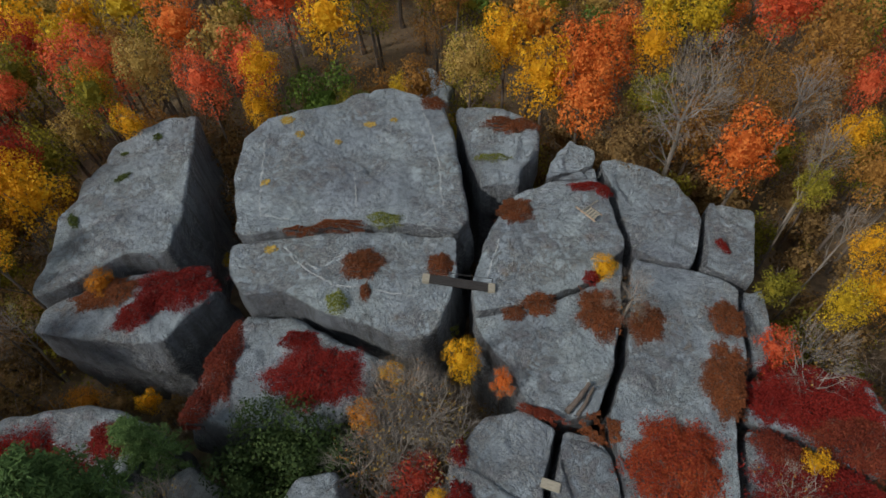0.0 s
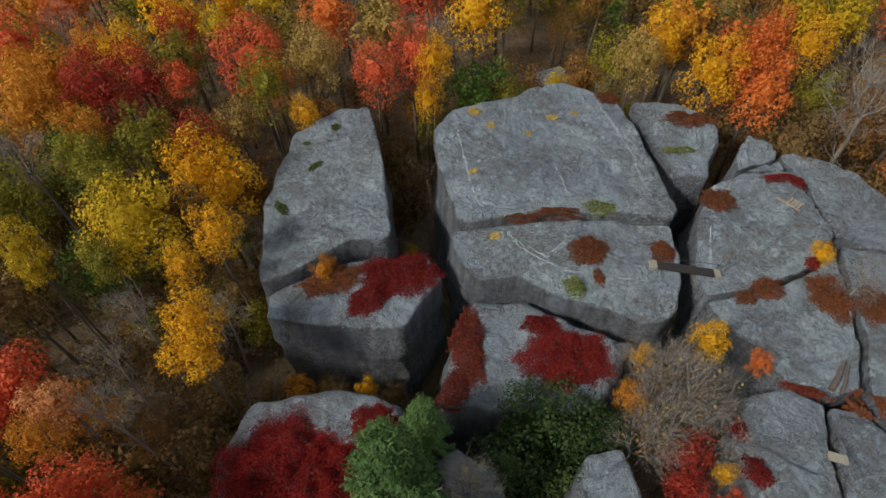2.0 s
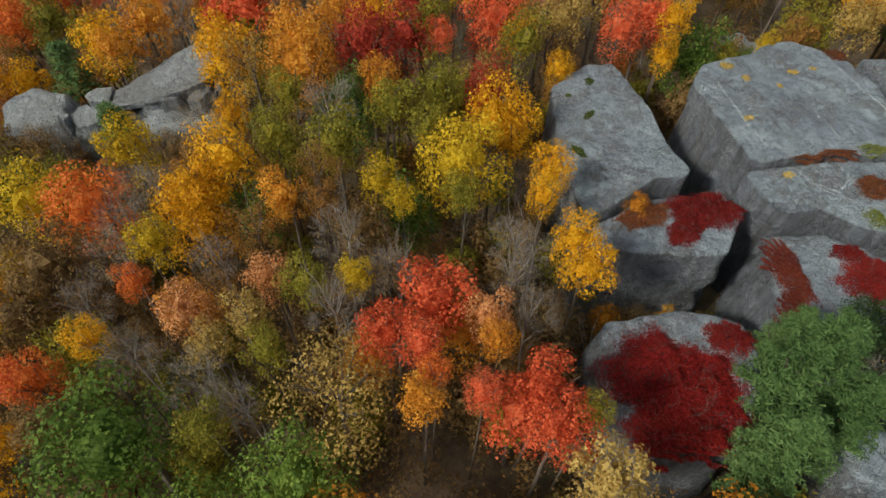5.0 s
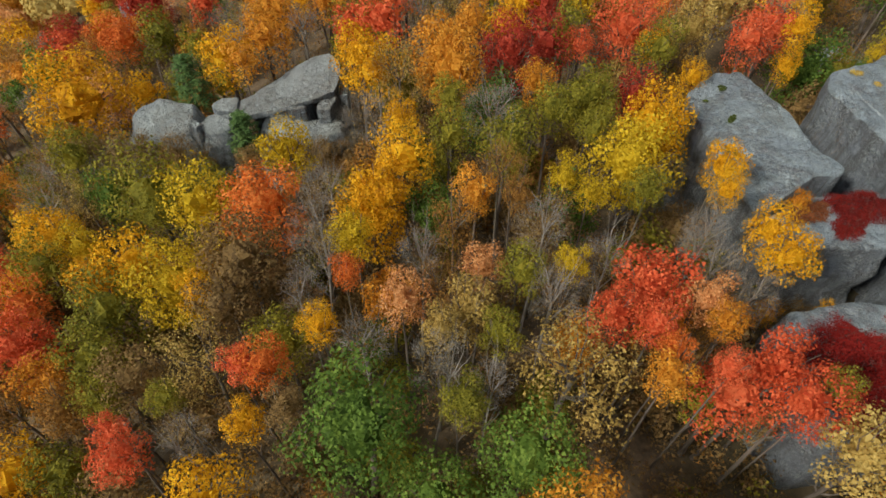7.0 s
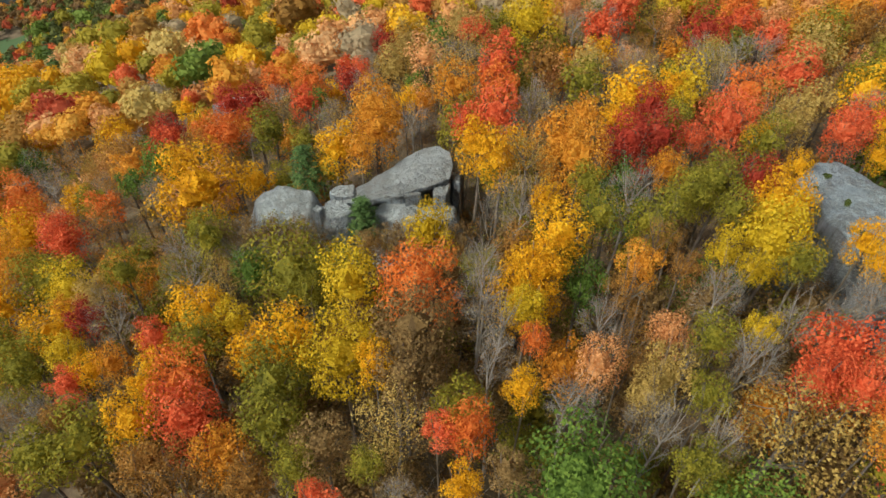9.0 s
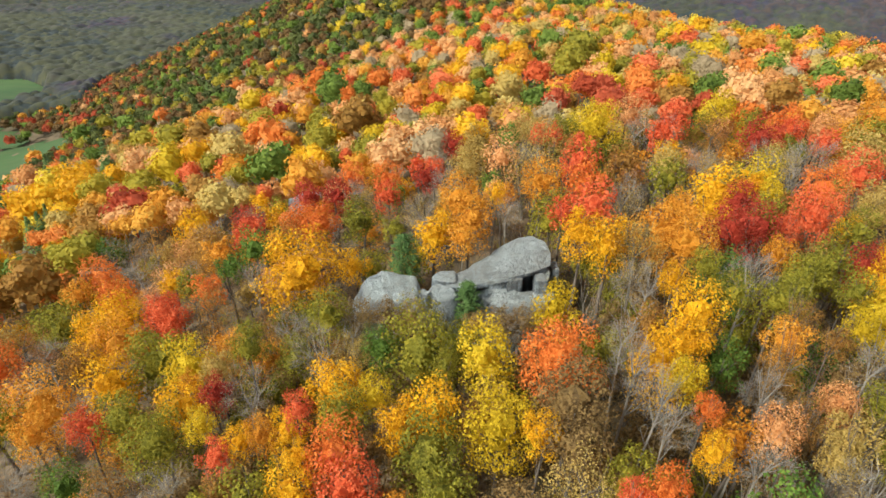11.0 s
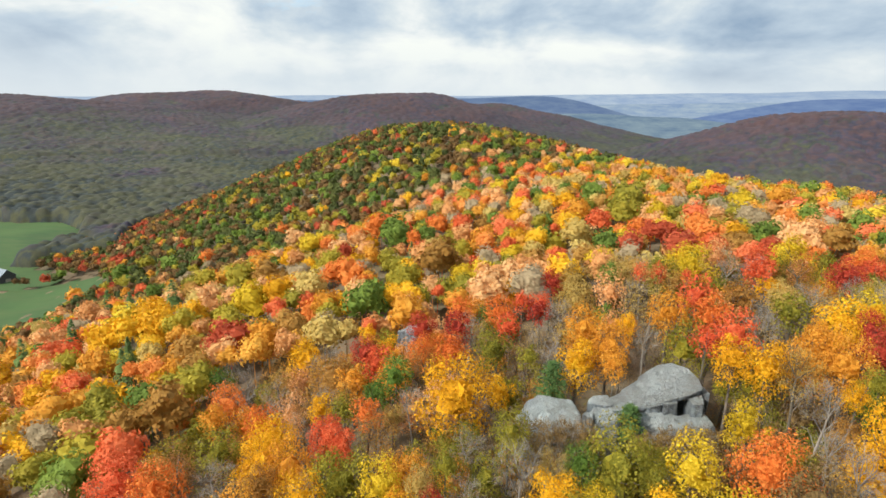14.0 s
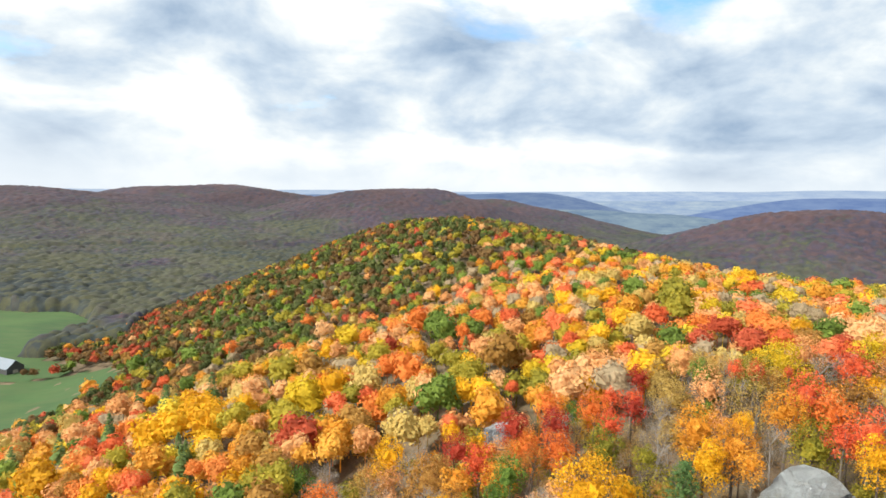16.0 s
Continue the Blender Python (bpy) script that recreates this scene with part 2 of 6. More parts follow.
    scarp = n.ramp(layer, (0.40, 0.0), (0.408, 0.25), (0.47, 0.28), (0.476, 0.55), (0.535, 0.55), (0.543, 0.8), (0.60, 0.8), (0.608, 1.0))
    h = n.math("ADD", h, n.math("MULTIPLY", scarp.outputs[0], 2.0))
    # a shadow line painted dark along the foot of every scarp
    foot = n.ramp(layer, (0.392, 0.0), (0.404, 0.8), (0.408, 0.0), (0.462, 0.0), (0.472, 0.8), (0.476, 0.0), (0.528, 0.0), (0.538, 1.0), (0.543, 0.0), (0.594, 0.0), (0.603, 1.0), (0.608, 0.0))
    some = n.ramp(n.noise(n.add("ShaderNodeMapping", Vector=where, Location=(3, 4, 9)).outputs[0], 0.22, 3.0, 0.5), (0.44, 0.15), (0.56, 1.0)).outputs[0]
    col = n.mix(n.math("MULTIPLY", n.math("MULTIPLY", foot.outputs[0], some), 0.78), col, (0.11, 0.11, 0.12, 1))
    # catching light painted pale along the upper edge of every scarp
    lit_edge = n.ramp(layer, (0.406, 0.0), (0.414, 0.8), (0.428, 0.0), (0.474, 0.0), (0.482, 0.8), (0.496, 0.0), (0.541, 0.0), (0.549, 1.0), (0.565, 0.0), (0.606, 0.0), (0.614, 1.0), (0.63, 0.0))
    col = n.mix(n.math("MULTIPLY", n.math("MULTIPLY", lit_edge.outputs[0], some), 0.66), col, (0.72, 0.79, 0.80, 1))
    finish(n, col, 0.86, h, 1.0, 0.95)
    return m


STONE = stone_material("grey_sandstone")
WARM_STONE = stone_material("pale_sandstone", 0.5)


def ground_material():
    m, n = material("leaf_litter")
    where = n.add("ShaderNodeNewGeometry").outputs["Position"]
    a = n.noise(where, 0.05, 5.0, 0.6)
    b = n.noise(where, 1.6, 8.0, 0.7)
    col = n.ramp(b, (0.3, (0.085, 0.064, 0.044)), (0.5, (0.16, 0.115, 0.072)), (0.7, (0.25, 0.175, 0.10))).outputs[0]
    col = n.mix(n.ramp(a, (0.42, 0.0), (0.62, 0.55)).outputs[0], col, (0.055, 0.055, 0.022, 1))
    finish(n, col, 0.95, b, 0.8, 0.12)
    return m


def field_material():
    m, n = material("meadow_grass")
    where = n.add("ShaderNodeNewGeometry").outputs["Position"]
    a = n.noise(where, 0.012, 5.0, 0.6)
    b = n.noise(n.add("ShaderNodeMapping", Vector=where, Rotation=(0, 0, 0.5), Scale=(0.25, 1, 1)).outputs[0], 0.12, 5.0, 0.6)
    col = n.ramp(a, (0.35, (0.026, 0.068, 0.018)), (0.65, (0.05, 0.105, 0.026))).outputs[0]
    col = n.mix(n.ramp(b, (0.4, 0.0), (0.7, 0.35)).outputs[0], col, (0.09, 0.10, 0.035, 1))
    finish(n, col, 0.95, b, 0.3, 0.3)
    return m


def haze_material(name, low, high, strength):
    """The far distance; the light of the air before it is painted as glow."""
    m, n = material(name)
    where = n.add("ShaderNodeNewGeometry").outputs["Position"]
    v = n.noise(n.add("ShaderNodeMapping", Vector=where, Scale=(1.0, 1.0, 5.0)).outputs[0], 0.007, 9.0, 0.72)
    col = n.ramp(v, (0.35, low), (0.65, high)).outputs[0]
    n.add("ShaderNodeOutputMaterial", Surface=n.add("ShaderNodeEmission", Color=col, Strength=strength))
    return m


LITTER = ground_material()
GRASS = field_material()


def far_woods_material():
    """Woods seen from a mile away: russet and olive stands that run into one another, with slate tones painted in for
    the haze.
    """
    m, n = material("far_treetops")
    where = n.add("ShaderNodeNewGeometry").outputs["Position"]
    attribute = n.add("ShaderNodeAttribute")
    attribute.attribute_name = "tint"
    one = attribute.outputs["Fac"]
    stand = n.noise(where, 0.0052, 7.0, 0.66, 0.35)
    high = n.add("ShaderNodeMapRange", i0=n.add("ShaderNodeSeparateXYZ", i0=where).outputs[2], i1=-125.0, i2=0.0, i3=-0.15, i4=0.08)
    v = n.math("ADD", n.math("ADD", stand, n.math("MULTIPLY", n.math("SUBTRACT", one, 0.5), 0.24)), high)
    # the slate stops put the blue of hazy air into the crowns
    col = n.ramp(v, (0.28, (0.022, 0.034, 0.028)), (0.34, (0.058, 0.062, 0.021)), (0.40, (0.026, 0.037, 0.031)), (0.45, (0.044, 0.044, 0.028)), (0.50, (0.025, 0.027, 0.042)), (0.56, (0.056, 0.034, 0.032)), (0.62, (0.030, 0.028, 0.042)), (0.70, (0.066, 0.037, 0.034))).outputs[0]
    # yellow-green stands on the lower slopes, red oaks on the tops
    place = n.noise(n.add("ShaderNodeMapping", Vector=where, Location=(310, 90, 0)).outputs[0], 0.0075, 6.0, 0.68, 0.4)
    tall = n.add("ShaderNodeSeparateXYZ", i0=where).outputs[2]
    low = n.add("ShaderNodeMapRange", i0=tall, i1=-120.0, i2=-25.0, i3=0.70, i4=0.0).outputs[0]
    top = n.add("ShaderNodeMapRange", i0=tall, i1=-60.0, i2=10.0, i3=0.0, i4=0.7).outputs[0]
    each = n.math("ADD", place, n.math("MULTIPLY", n.math("SUBTRACT", one, 0.5), 0.16))
    col = n.mix(n.math("MULTIPLY", low, n.ramp(each, (0.48, 0.0), (0.56, 1.0)).outputs[0]), col, (0.060, 0.064, 0.022, 1))
    col = n.mix(n.math("MULTIPLY", top, n.ramp(each, (0.46, 0.0), (0.54, 1.0)).outputs[0]), col, (0.060, 0.035, 0.030, 1))
    patch = n.noise(where, 0.0024, 3.0, 0.55)
    col = n.mix(0.35, col, n.ramp(patch, (0.40, 0.30), (0.60, 0.66)).outputs[0], "OVERLAY")
    fine = n.noise(where, 0.06, 4.0, 0.65)
    col = n.mix(0.4, col, n.ramp(fine, (0.36, 0.16), (0.64, 0.78)).outputs[0], "OVERLAY")
    # a violet-blue cast over all, again air haze painted into the colour
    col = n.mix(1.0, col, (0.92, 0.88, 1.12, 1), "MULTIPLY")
    finish(n, col, 0.9)
    return m


def wood_material(name, dark, light):
    m, n = material(name)
    where = n.add("ShaderNodeTexCoord").outputs["Object"]
    grain = n.noise(n.add("ShaderNodeMapping", Vector=where, Scale=(1.5, 14, 14)).outputs[0], 2.0, 6.0, 0.6)
    col = n.ramp(grain, (0.3, dark), (0.7, light)).outputs[0]
    finish(n, col, 0.8, grain, 0.4, 0.01)
    return m


DARK_WOOD = wood_material("dark_timber", (0.012, 0.011, 0.011), (0.05, 0.046, 0.045))
PALE_WOOD = wood_material("weathered_timber", (0.22, 0.20, 0.16), (0.38, 0.36, 0.29))
TAN_WOOD = wood_material("new_timber", (0.38, 0.25, 0.15), (0.62, 0.45, 0.30))
ROOF = wood_material("sheet_metal_roof", (0.14, 0.17, 0.21), (0.24, 0.28, 0.33))
BARN_WALL = wood_material("barn_boards", (0.03, 0.03, 0.035), (0.08, 0.08, 0.085))


# ---------------------------------------------------------------- mesh helpers
def part(name, data, mat, parent=None, label=""):
    """Link a bmesh or mesh as one mesh object under a thing."""
    if isinstance(data, bmesh.types.BMesh):
        mesh = bpy.data.meshes.new(name)
        data.to_mesh(mesh)
        data.free()
        data = mesh
    if mat and not data.materials:
        data.materials.append(mat)
    ob = new(name, data)
    ob.parent = parent
    if label:
        ob["label"] = label
    return ob


def thing(name, label, category, at=(0, 0, 0), turn=0.0, group=""):
    ob = new(name)
    ob.empty_display_size = 0.3
    ob.matrix_world = Matrix.Translation(at) @ Matrix.Rotation(turn, 4, "Z")
    return tagged(ob, label, category, group)


def from_leaves(name, verts, tint=None):
    """A mesh of separate three-cornered leaves from an array of shape (n, 3, 3)."""
    verts = np.asarray(verts, dtype=np.float32)
    n = len(verts)
    mesh = bpy.data.meshes.new(name)
    mesh.vertices.add(3 * n)
    mesh.vertices.foreach_set("co", verts.reshape(-1))
    mesh.loops.add(3 * n)
    mesh.loops.foreach_set("vertex_index", np.arange(3 * n, dtype=np.int32))
    mesh.polygons.add(n)
    mesh.polygons.foreach_set("loop_start", np.arange(0, 3 * n, 3, dtype=np.int32))
    mesh.update(calc_edges=True)
    if tint is not None:
        a = mesh.attributes.new("tint", "FLOAT", "POINT")
        a.data.foreach_set("value", np.repeat(np.asarray(tint, dtype=np.float32), 3))
    mesh.validate()
    return mesh


def leaves(rng, centre, normal, size, slim=1.0):
    """Pointed leaves round the given centres, turned every way about their normals."""
    n = len(centre)
    normal = normal / (np.linalg.norm(normal, axis=1, keepdims=True) + 1e-9)
    side = np.cross(normal, rng.normal(size=(n, 3)))
    side /= np.linalg.norm(side, axis=1, keepdims=True) + 1e-9
    along = np.cross(normal, side)
    s = np.reshape(size, (-1, 1)) * rng.uniform(0.6, 1.4, (n, 1))
    w = s * rng.uniform(0.6, 1.0, (n, 1)) * slim
    return np.stack([centre + along * s, centre - along * s * 0.7 + side * w, centre - along * s * 0.7 - side * w], axis=1)


def tube(bm, a, b, ra, rb, sides=5):
    d = (b - a)
    if d.length < 1e-5:
        return
    q = d.to_track_quat("Z", "Y")
    rings = []
    for p, r in ((a, ra), (b, rb)):
        rings.append([bm.verts.new(p + q @ Vector((r * math.cos(2 * math.pi * k / sides), r * math.sin(2 * math.pi * k / sides), 0))) for k in range(sides)])
    for k in range(sides):
        bm.faces.new((rings[0][k], rings[0][(k + 1) % sides], rings[1][(k + 1) % sides], rings[1][k]))


def grow(bm, rnd, start, way, length, radius, level, tips, spread=0.7, forks=(3, 4), steps=3):
    """A limb that bends, tapers and forks; the tips are collected."""
    p, r = start.copy(), radius
    for i in range(steps):
        way = (way + Vector((rnd.gauss(0, 0.16), rnd.gauss(0, 0.16), rnd.gauss(0.05, 0.10)))).normalized()
        q = p + way * (length / steps)
        nr = r * 0.80
        tube(bm, p, q, r, nr, 6 if level > 2 else 4 if level > 1 else 3)
        p, r = q, nr
        if level > 0 and i < steps - 1:
            out = Vector((rnd.gauss(0, 1), rnd.gauss(0, 1), rnd.gauss(0.2, 0.5))).normalized()
            grow(bm, rnd, p, (way * 0.6 + out * spread).normalized(), length * rnd.uniform(0.45, 0.65), r * 0.55, level - 1, tips, spread, forks, steps)
    if level > 0:
        for k in range(rnd.randint(*forks) - 1):
            out = Vector((rnd.gauss(0, 1), rnd.gauss(0, 1), rnd.gauss(0.1, 0.5))).normalized()
            grow(bm, rnd, p, (way * 0.8 + out * spread).normalized(), length * rnd.uniform(0.5, 0.75), r * 0.7, level - 1, tips, spread, forks, steps)
    else:
        tips.append(p)


# ---------------------------------------------------------------- the lie of the land
def soft(v, s):
    return s * np.logaddexp(0, v / s)


def hill(x, y):
    """The hill that the outcrops stand on: a ridge that bends to its summit, and falls away on both sides."""
    ax = np.interp(y, [-300, 200, 250, 330, 407, 480, 563, 900], [-5, -5, 5, -20, -55, -75, -110, -300])
    az = np.interp(y, [-300, 60, 130, 250, 330, 407, 480, 563, 600, 640, 900, 1200], [-9, -9, -9, -11, -7, 0, 2.5, -4.0, -12, -32, -100, -160])
    edge = np.interp(y, [40, 100, 150, 200, 300, 420, 560], [43, 42, 42, 50, 42, 32, 34])
    fall = np.interp(y, [40, 90, 130, 300, 420, 600], [0.22, 0.30, 0.31, 0.38, 0.44, 0.44])
    right = np.interp(y, [150, 220, 262, 300, 400], [120, 104, 50, 44, 40])
    return az - fall * soft(ax - x - edge, 12) - 0.36 * soft(x - ax - right, 16)


def swell(x, y, cx, cy, long, wide, turn, top, power=2.0):
    c, s = math.cos(radians(turn)), math.sin(radians(turn))
    u, v = ((x - cx) * c + (y - cy) * s) / long, ((y - cy) * c - (x - cx) * s) / wide
    return top * np.exp(-(np.abs(u) ** power + np.abs(v) ** power))


VALLEY = -127.0


def land(x, y):
    x, y = np.asarray(x, float), np.asarray(y, float)
    roll = 9 * np.sin(x / 210 + 1.3) * np.sin(y / 260 + 0.4) + 5 * np.sin(x / 83 + y / 97) + 3 * np.sin(x / 41 - y / 57 + 2)
    away = np.clip((np.hypot(x + 60, y - 200) - 900) / 600, 0, 1)
    hills = np.maximum(swell(x, y, -1750, 1750, 1300, 600, 18, 108, 2.6), swell(x, y, -240, 2060, 560, 420, 10, 163))
    hills = np.maximum(hills, swell(x, y, -1060, 2480, 700, 420, 20, 150))
    hills = np.maximum(hills, swell(x, y, 150, 2500, 520, 420, 5, 138))
    hills = np.maximum(hills, swell(x, y, 850, 1230, 470, 300, 8, 142, 2.4))
    hills = np.maximum(hills, swell(x, y, 2000, 700, 600, 900, 0, 140))
    far = VALLEY + hills * (1 + 0.0035 * roll * away) + roll * 0.35 * away
    near = hill(x, y) + 0.35 * np.sin(x / 5.3 + 1) * np.sin(y / 6.1) + 0.25 * np.sin(x / 2.7 + y / 3.1)
    return far + soft(near - far, 6.0)


def sheet():
    u = np.linspace(-1, 1, 171)
    xs = -60 + 4700 * np.sinh(5.2 * u) / math.sinh(5.2)
    ys = 120 + 4700 * np.sinh(5.2 * u) / math.sinh(5.2)
    gx, gy = np.meshgrid(xs, ys)
    gz = land(gx, gy)
    co = np.stack([gx, gy, gz], -1).reshape(-1, 3)
    k = np.arange(170 * 171).reshape(170, 171)[:, :-1].reshape(-1)
    mesh = bpy.data.meshes.new("ground")
    mesh.from_pydata(co.tolist(), [], np.stack([k, k + 1, k + 172, k + 171], 1).tolist())
    mesh.polygons.foreach_set("use_smooth", np.ones(len(mesh.polygons), bool))
    tagged(part("ground", mesh, LITTER), "brown leaf-littered woodland ground over hills and valley", "ground", kind="structure")


sheet()


# ---------------------------------------------------------------- rocks
from mathutils.bvhtree import BVHTree

ROCKS = []          # (tree for resting things on, outline) of every rock


def rounded(corners, cuts=2):
    pts = [Vector(c) for c in corners]
    for _ in range(cuts):
        out = []
        for a, b in zip(pts, pts[1:] + pts[:1]):
            out += [a.lerp(b, 0.06), a.lerp(b, 0.94)]
        pts = out
    return pts


def boulder(name, corners, top, base, label, tilt=(0.0, 0.0), edge=0.55, flare=0.12, rough=1.0, seed=0, mat=None, category="boulder", n=110, fine=1.0, thick=None):
    """A block of layered sandstone: a top in plan, rounded arrises, bulging and bedded sides."""
    pts = rounded(corners)
    lengths = [(b - a).length for a, b in zip(pts, pts[1:] + pts[:1])]
    total, ring, at, k = sum(lengths), [], 0.0, 0
    for i in range(n):
        want = total * i / n
        while at + lengths[k] < want:
            at += lengths[k]
            k += 1
        ring.append(pts[k].lerp(pts[(k + 1) % len(pts)], (want - at) / lengths[k]))
    centre = sum(ring, Vector((0, 0))) / n
    reach = max((p - centre).length for p in ring)
    off = Vector((seed * 7.3, seed * 3.1, seed * 1.7))
    rows = [("top", 0.03 + 0.93 * k / 21, 0.0) for k in range(22)]
    for a in (0, 22, 45, 68, 90):
        rows.append(("edge", math.sin(radians(a)), 1 - math.cos(radians(a))))
    depth = top - base
    for j in range(1, 11):
        rows.append(("side", j / 10, 0.0))
    verts = []
    for kind, a, b in rows:
        for i, p in enumerate(ring):
            out = (p - centre).normalized()
            e = edge * (0.6 + 0.8 * (noise.noise(Vector((p.x, p.y, 0)) * 0.35 + off) + 0.5))
            e = max(0.07, e)
            if kind == "top":
                q = centre + (p - centre) * (a * (1 - e / max(1.0, (p - centre).length)))
                z = 0.0
            elif kind == "edge":
                q = p - out * e * (1 - a)
                z = -e * b
            else:
                bed = noise.noise(Vector((p.x * 0.12, p.y * 0.12, (a * depth) * 0.9)) + off)
                q = p + out * (flare * a * depth * 0.5 + 0.45 * rough * bed * min(1, a * 5))
                z = -e - a * ((thick or depth) - e)
            w = Vector((q.x, q.y, z))
            level = top + tilt[0] * (q.x - centre.x) + tilt[1] * (q.y - centre.y)
            if kind != "side":
                z += rough * (0.42 * noise.noise(w * 0.16 + off) + fine * 0.2 * noise.noise(w * 0.55 + off * 2) + fine * 0.13 * noise.noise(w * 1.3 + off))
                ridge = abs(noise.noise(w * 0.32 + off * 3))
                z -= rough * fine * 0.22 * max(0.0, 0.09 - ridge) / 0.09
                q = q + out * rough * 0.18 * noise.noise(w * 0.8 + off * 4) * (1 if kind == "edge" else a)
            else:
                jut = rough * (0.5 * noise.noise(w * 0.3 + off) + 0.2 * noise.noise(w * 1.1 + off))
                q = q + out * jut * min(1, a * 4)
                if not thick:
                    level = level * (1 - a) + top * a
                z += rough * 0.42 * (1 - a) * noise.noise(w * 0.16 + off)
            verts.append((q.x, q.y, level + z))
    faces = []
    for r in range(len(rows) - 1):
        for i in range(n):
            j = (i + 1) % n
            faces.append((r * n + i, (r + 1) * n + i, (r + 1) * n + j, r * n + j))
    hub = len(verts)
    verts.append((centre.x, centre.y, sum(v[2] for v in verts[:n]) / n))
    faces += [(hub, i, (i + 1) % n) for i in range(n)]
    mesh = bpy.data.meshes.new(name)
    mesh.from_pydata(verts, [], faces)
    mesh.polygons.foreach_set("use_smooth", np.ones(len(faces), bool))
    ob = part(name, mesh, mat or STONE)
    ROCKS.append((BVHTree.FromPolygons(verts, faces), [(p.x, p.y) for p in ring], centre, reach))
    return tagged(ob, label, category, "sandstone blocks")


def on_rock(x, y):
    """The height of the rock under a place, or of the ground where there is none."""
    best = float(land(x, y))
    for tree, _, centre, reach in ROCKS:
        if math.hypot(x - centre.x, y - centre.y) < reach + 2:
            hit = tree.ray_cast(Vector((x, y, 60)), Vector((0, 0, -1)))[0]
            if hit and hit.z > best:
                best = hit.z
    return best


def near_rock(x, y, gap):
    for _, ring, centre, reach in ROCKS:
        if math.hypot(x - centre.x, y - centre.y) > reach + gap:
            continue
        inside = False
        for (ax, ay), (bx, by) in zip(ring, ring[1:] + ring[:1]):
            if (ay > y) != (by > y) and x < (bx - ax) * (y - ay) / (by - ay) + ax:
                inside = not inside
        if inside or min(math.hypot(x - a, y - b) for a, b in ring) < gap:
            return True
    return False


BASE = -12.0
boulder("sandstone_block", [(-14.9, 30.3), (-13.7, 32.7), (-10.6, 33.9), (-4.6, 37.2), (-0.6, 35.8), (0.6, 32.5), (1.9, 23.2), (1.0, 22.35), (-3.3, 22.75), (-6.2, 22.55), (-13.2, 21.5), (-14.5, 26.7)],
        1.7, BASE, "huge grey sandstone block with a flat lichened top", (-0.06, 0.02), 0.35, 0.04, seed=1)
boulder("sandstone_block", [(-13.6, 21.2), (-6.7, 22.2), (-3.0, 22.5), (0.9, 22.1), (1.2, 19.6), (0.1, 16.0), (-1.1, 14.9), (-2.7, 14.9), (-4.4, 15.8), (-7.2, 16.6), (-9.5, 17.7), (-12.0, 17.4), (-13.3, 19.2)],
        1.0, BASE, "grey sandstone block split from its neighbour by a crack", (-0.05, 0.07), 0.35, 0.03, seed=2)
boulder("sandstone_block", [(-12.3, 17.2), (-8.9, 17.0), (-5.8, 15.3), (-2.6, 14.2), (-4.2, 11.4), (-6.6, 9.6), (-11.5, 10.0), (-14.4, 10.3), (-13.6, 14.3)],
        -0.6, BASE, "lower grey sandstone block carpeted with red shrubs", (0.0, 0.04), 0.9, 0.18, seed=3)
boulder("sandstone_block", [(-25.8, 32.0), (-22.6, 34.6), (-20.1, 35.0), (-18.5, 28.0), (-17.5, 20.9), (-20.4, 20.3), (-23.8, 18.1), (-25.6, 17.4), (-26.5, 24.0)],
        1.1, BASE, "tall tapering grey sandstone block with mossy spots", (0.03, 0.0), 0.35, 0.02, seed=4)
boulder("sandstone_block", [(-24.9, 15.4), (-25.2, 17.2), (-20.6, 19.7), (-15.1, 20.2), (-14.2, 18.4), (-16.6, 14.7), (-20.1, 14.9)],
        0.1, BASE, "grey sandstone block with a red shrub carpet", (0.02, 0.03), 0.3, 0.02, seed=5)
boulder("sandstone_block", [(-25.1, 10.6), (-21.3, 11.5), (-18.0, 11.1), (-16.5, 10.4), (-16.1, 7.4), (-19.0, 2.7), (-25.4, 2.3), (-26.3, 7.5)],
        -1.0, BASE, "rounded grey sandstone block under dark red shrubs", (0.0, 0.0), 0.9, 0.1, seed=6)
boulder("sandstone_slab", [(7.3, 26.9), (8.6, 27.2), (10.7, 27.2), (11.25, 25.6), (11.7, 21.3), (9.4, 18.95), (7.0, 17.9), (2.2, 16.85), (1.9, 18.6), (2.9, 22.2), (4.5, 25.6)],
        0.6, BASE, "flat grey sandstone slab with fine cracks", (0.02, 0.03), 0.12, 0.06, seed=7)
boulder("sandstone_block", [(9.3, 31.2), (11.0, 30.4), (10.7, 28.75), (7.2, 27.3), (7.7, 29.0)],
        0.8, BASE, "small grey sandstone block at a crack", (0, 0), 0.12, 0.05, seed=8)
boulder("sandstone_block", [(10.7, 28.45), (10.85, 27.5), (8.6, 27.35), (8.0, 27.55)],
        0.6, BASE, "small wedge of grey sandstone between cracks", (0, 0), 0.12, 0.02, seed=9, n=80)
boulder("sandstone_slab", [(11.35, 29.7), (12.7, 29.8), (16.1, 27.9), (17.3, 24.5), (16.3, 21.3), (15.7, 20.2), (12.9, 21.1), (12.3, 21.7), (11.9, 25.8)],
        0.4, BASE, "grey sandstone slab bounded by dark cracks", (0, 0), 0.12, 0.05, seed=10)
boulder("sandstone_slab", [(18.2, 25.7), (21.1, 25.1), (20.1, 21.9), (19.0, 18.95), (16.5, 19.95), (16.95, 21.5), (17.6, 24.4)],
        0.2, BASE, "narrow grey sandstone slab beside a crack", (0, 0), 0.12, 0.05, seed=11)
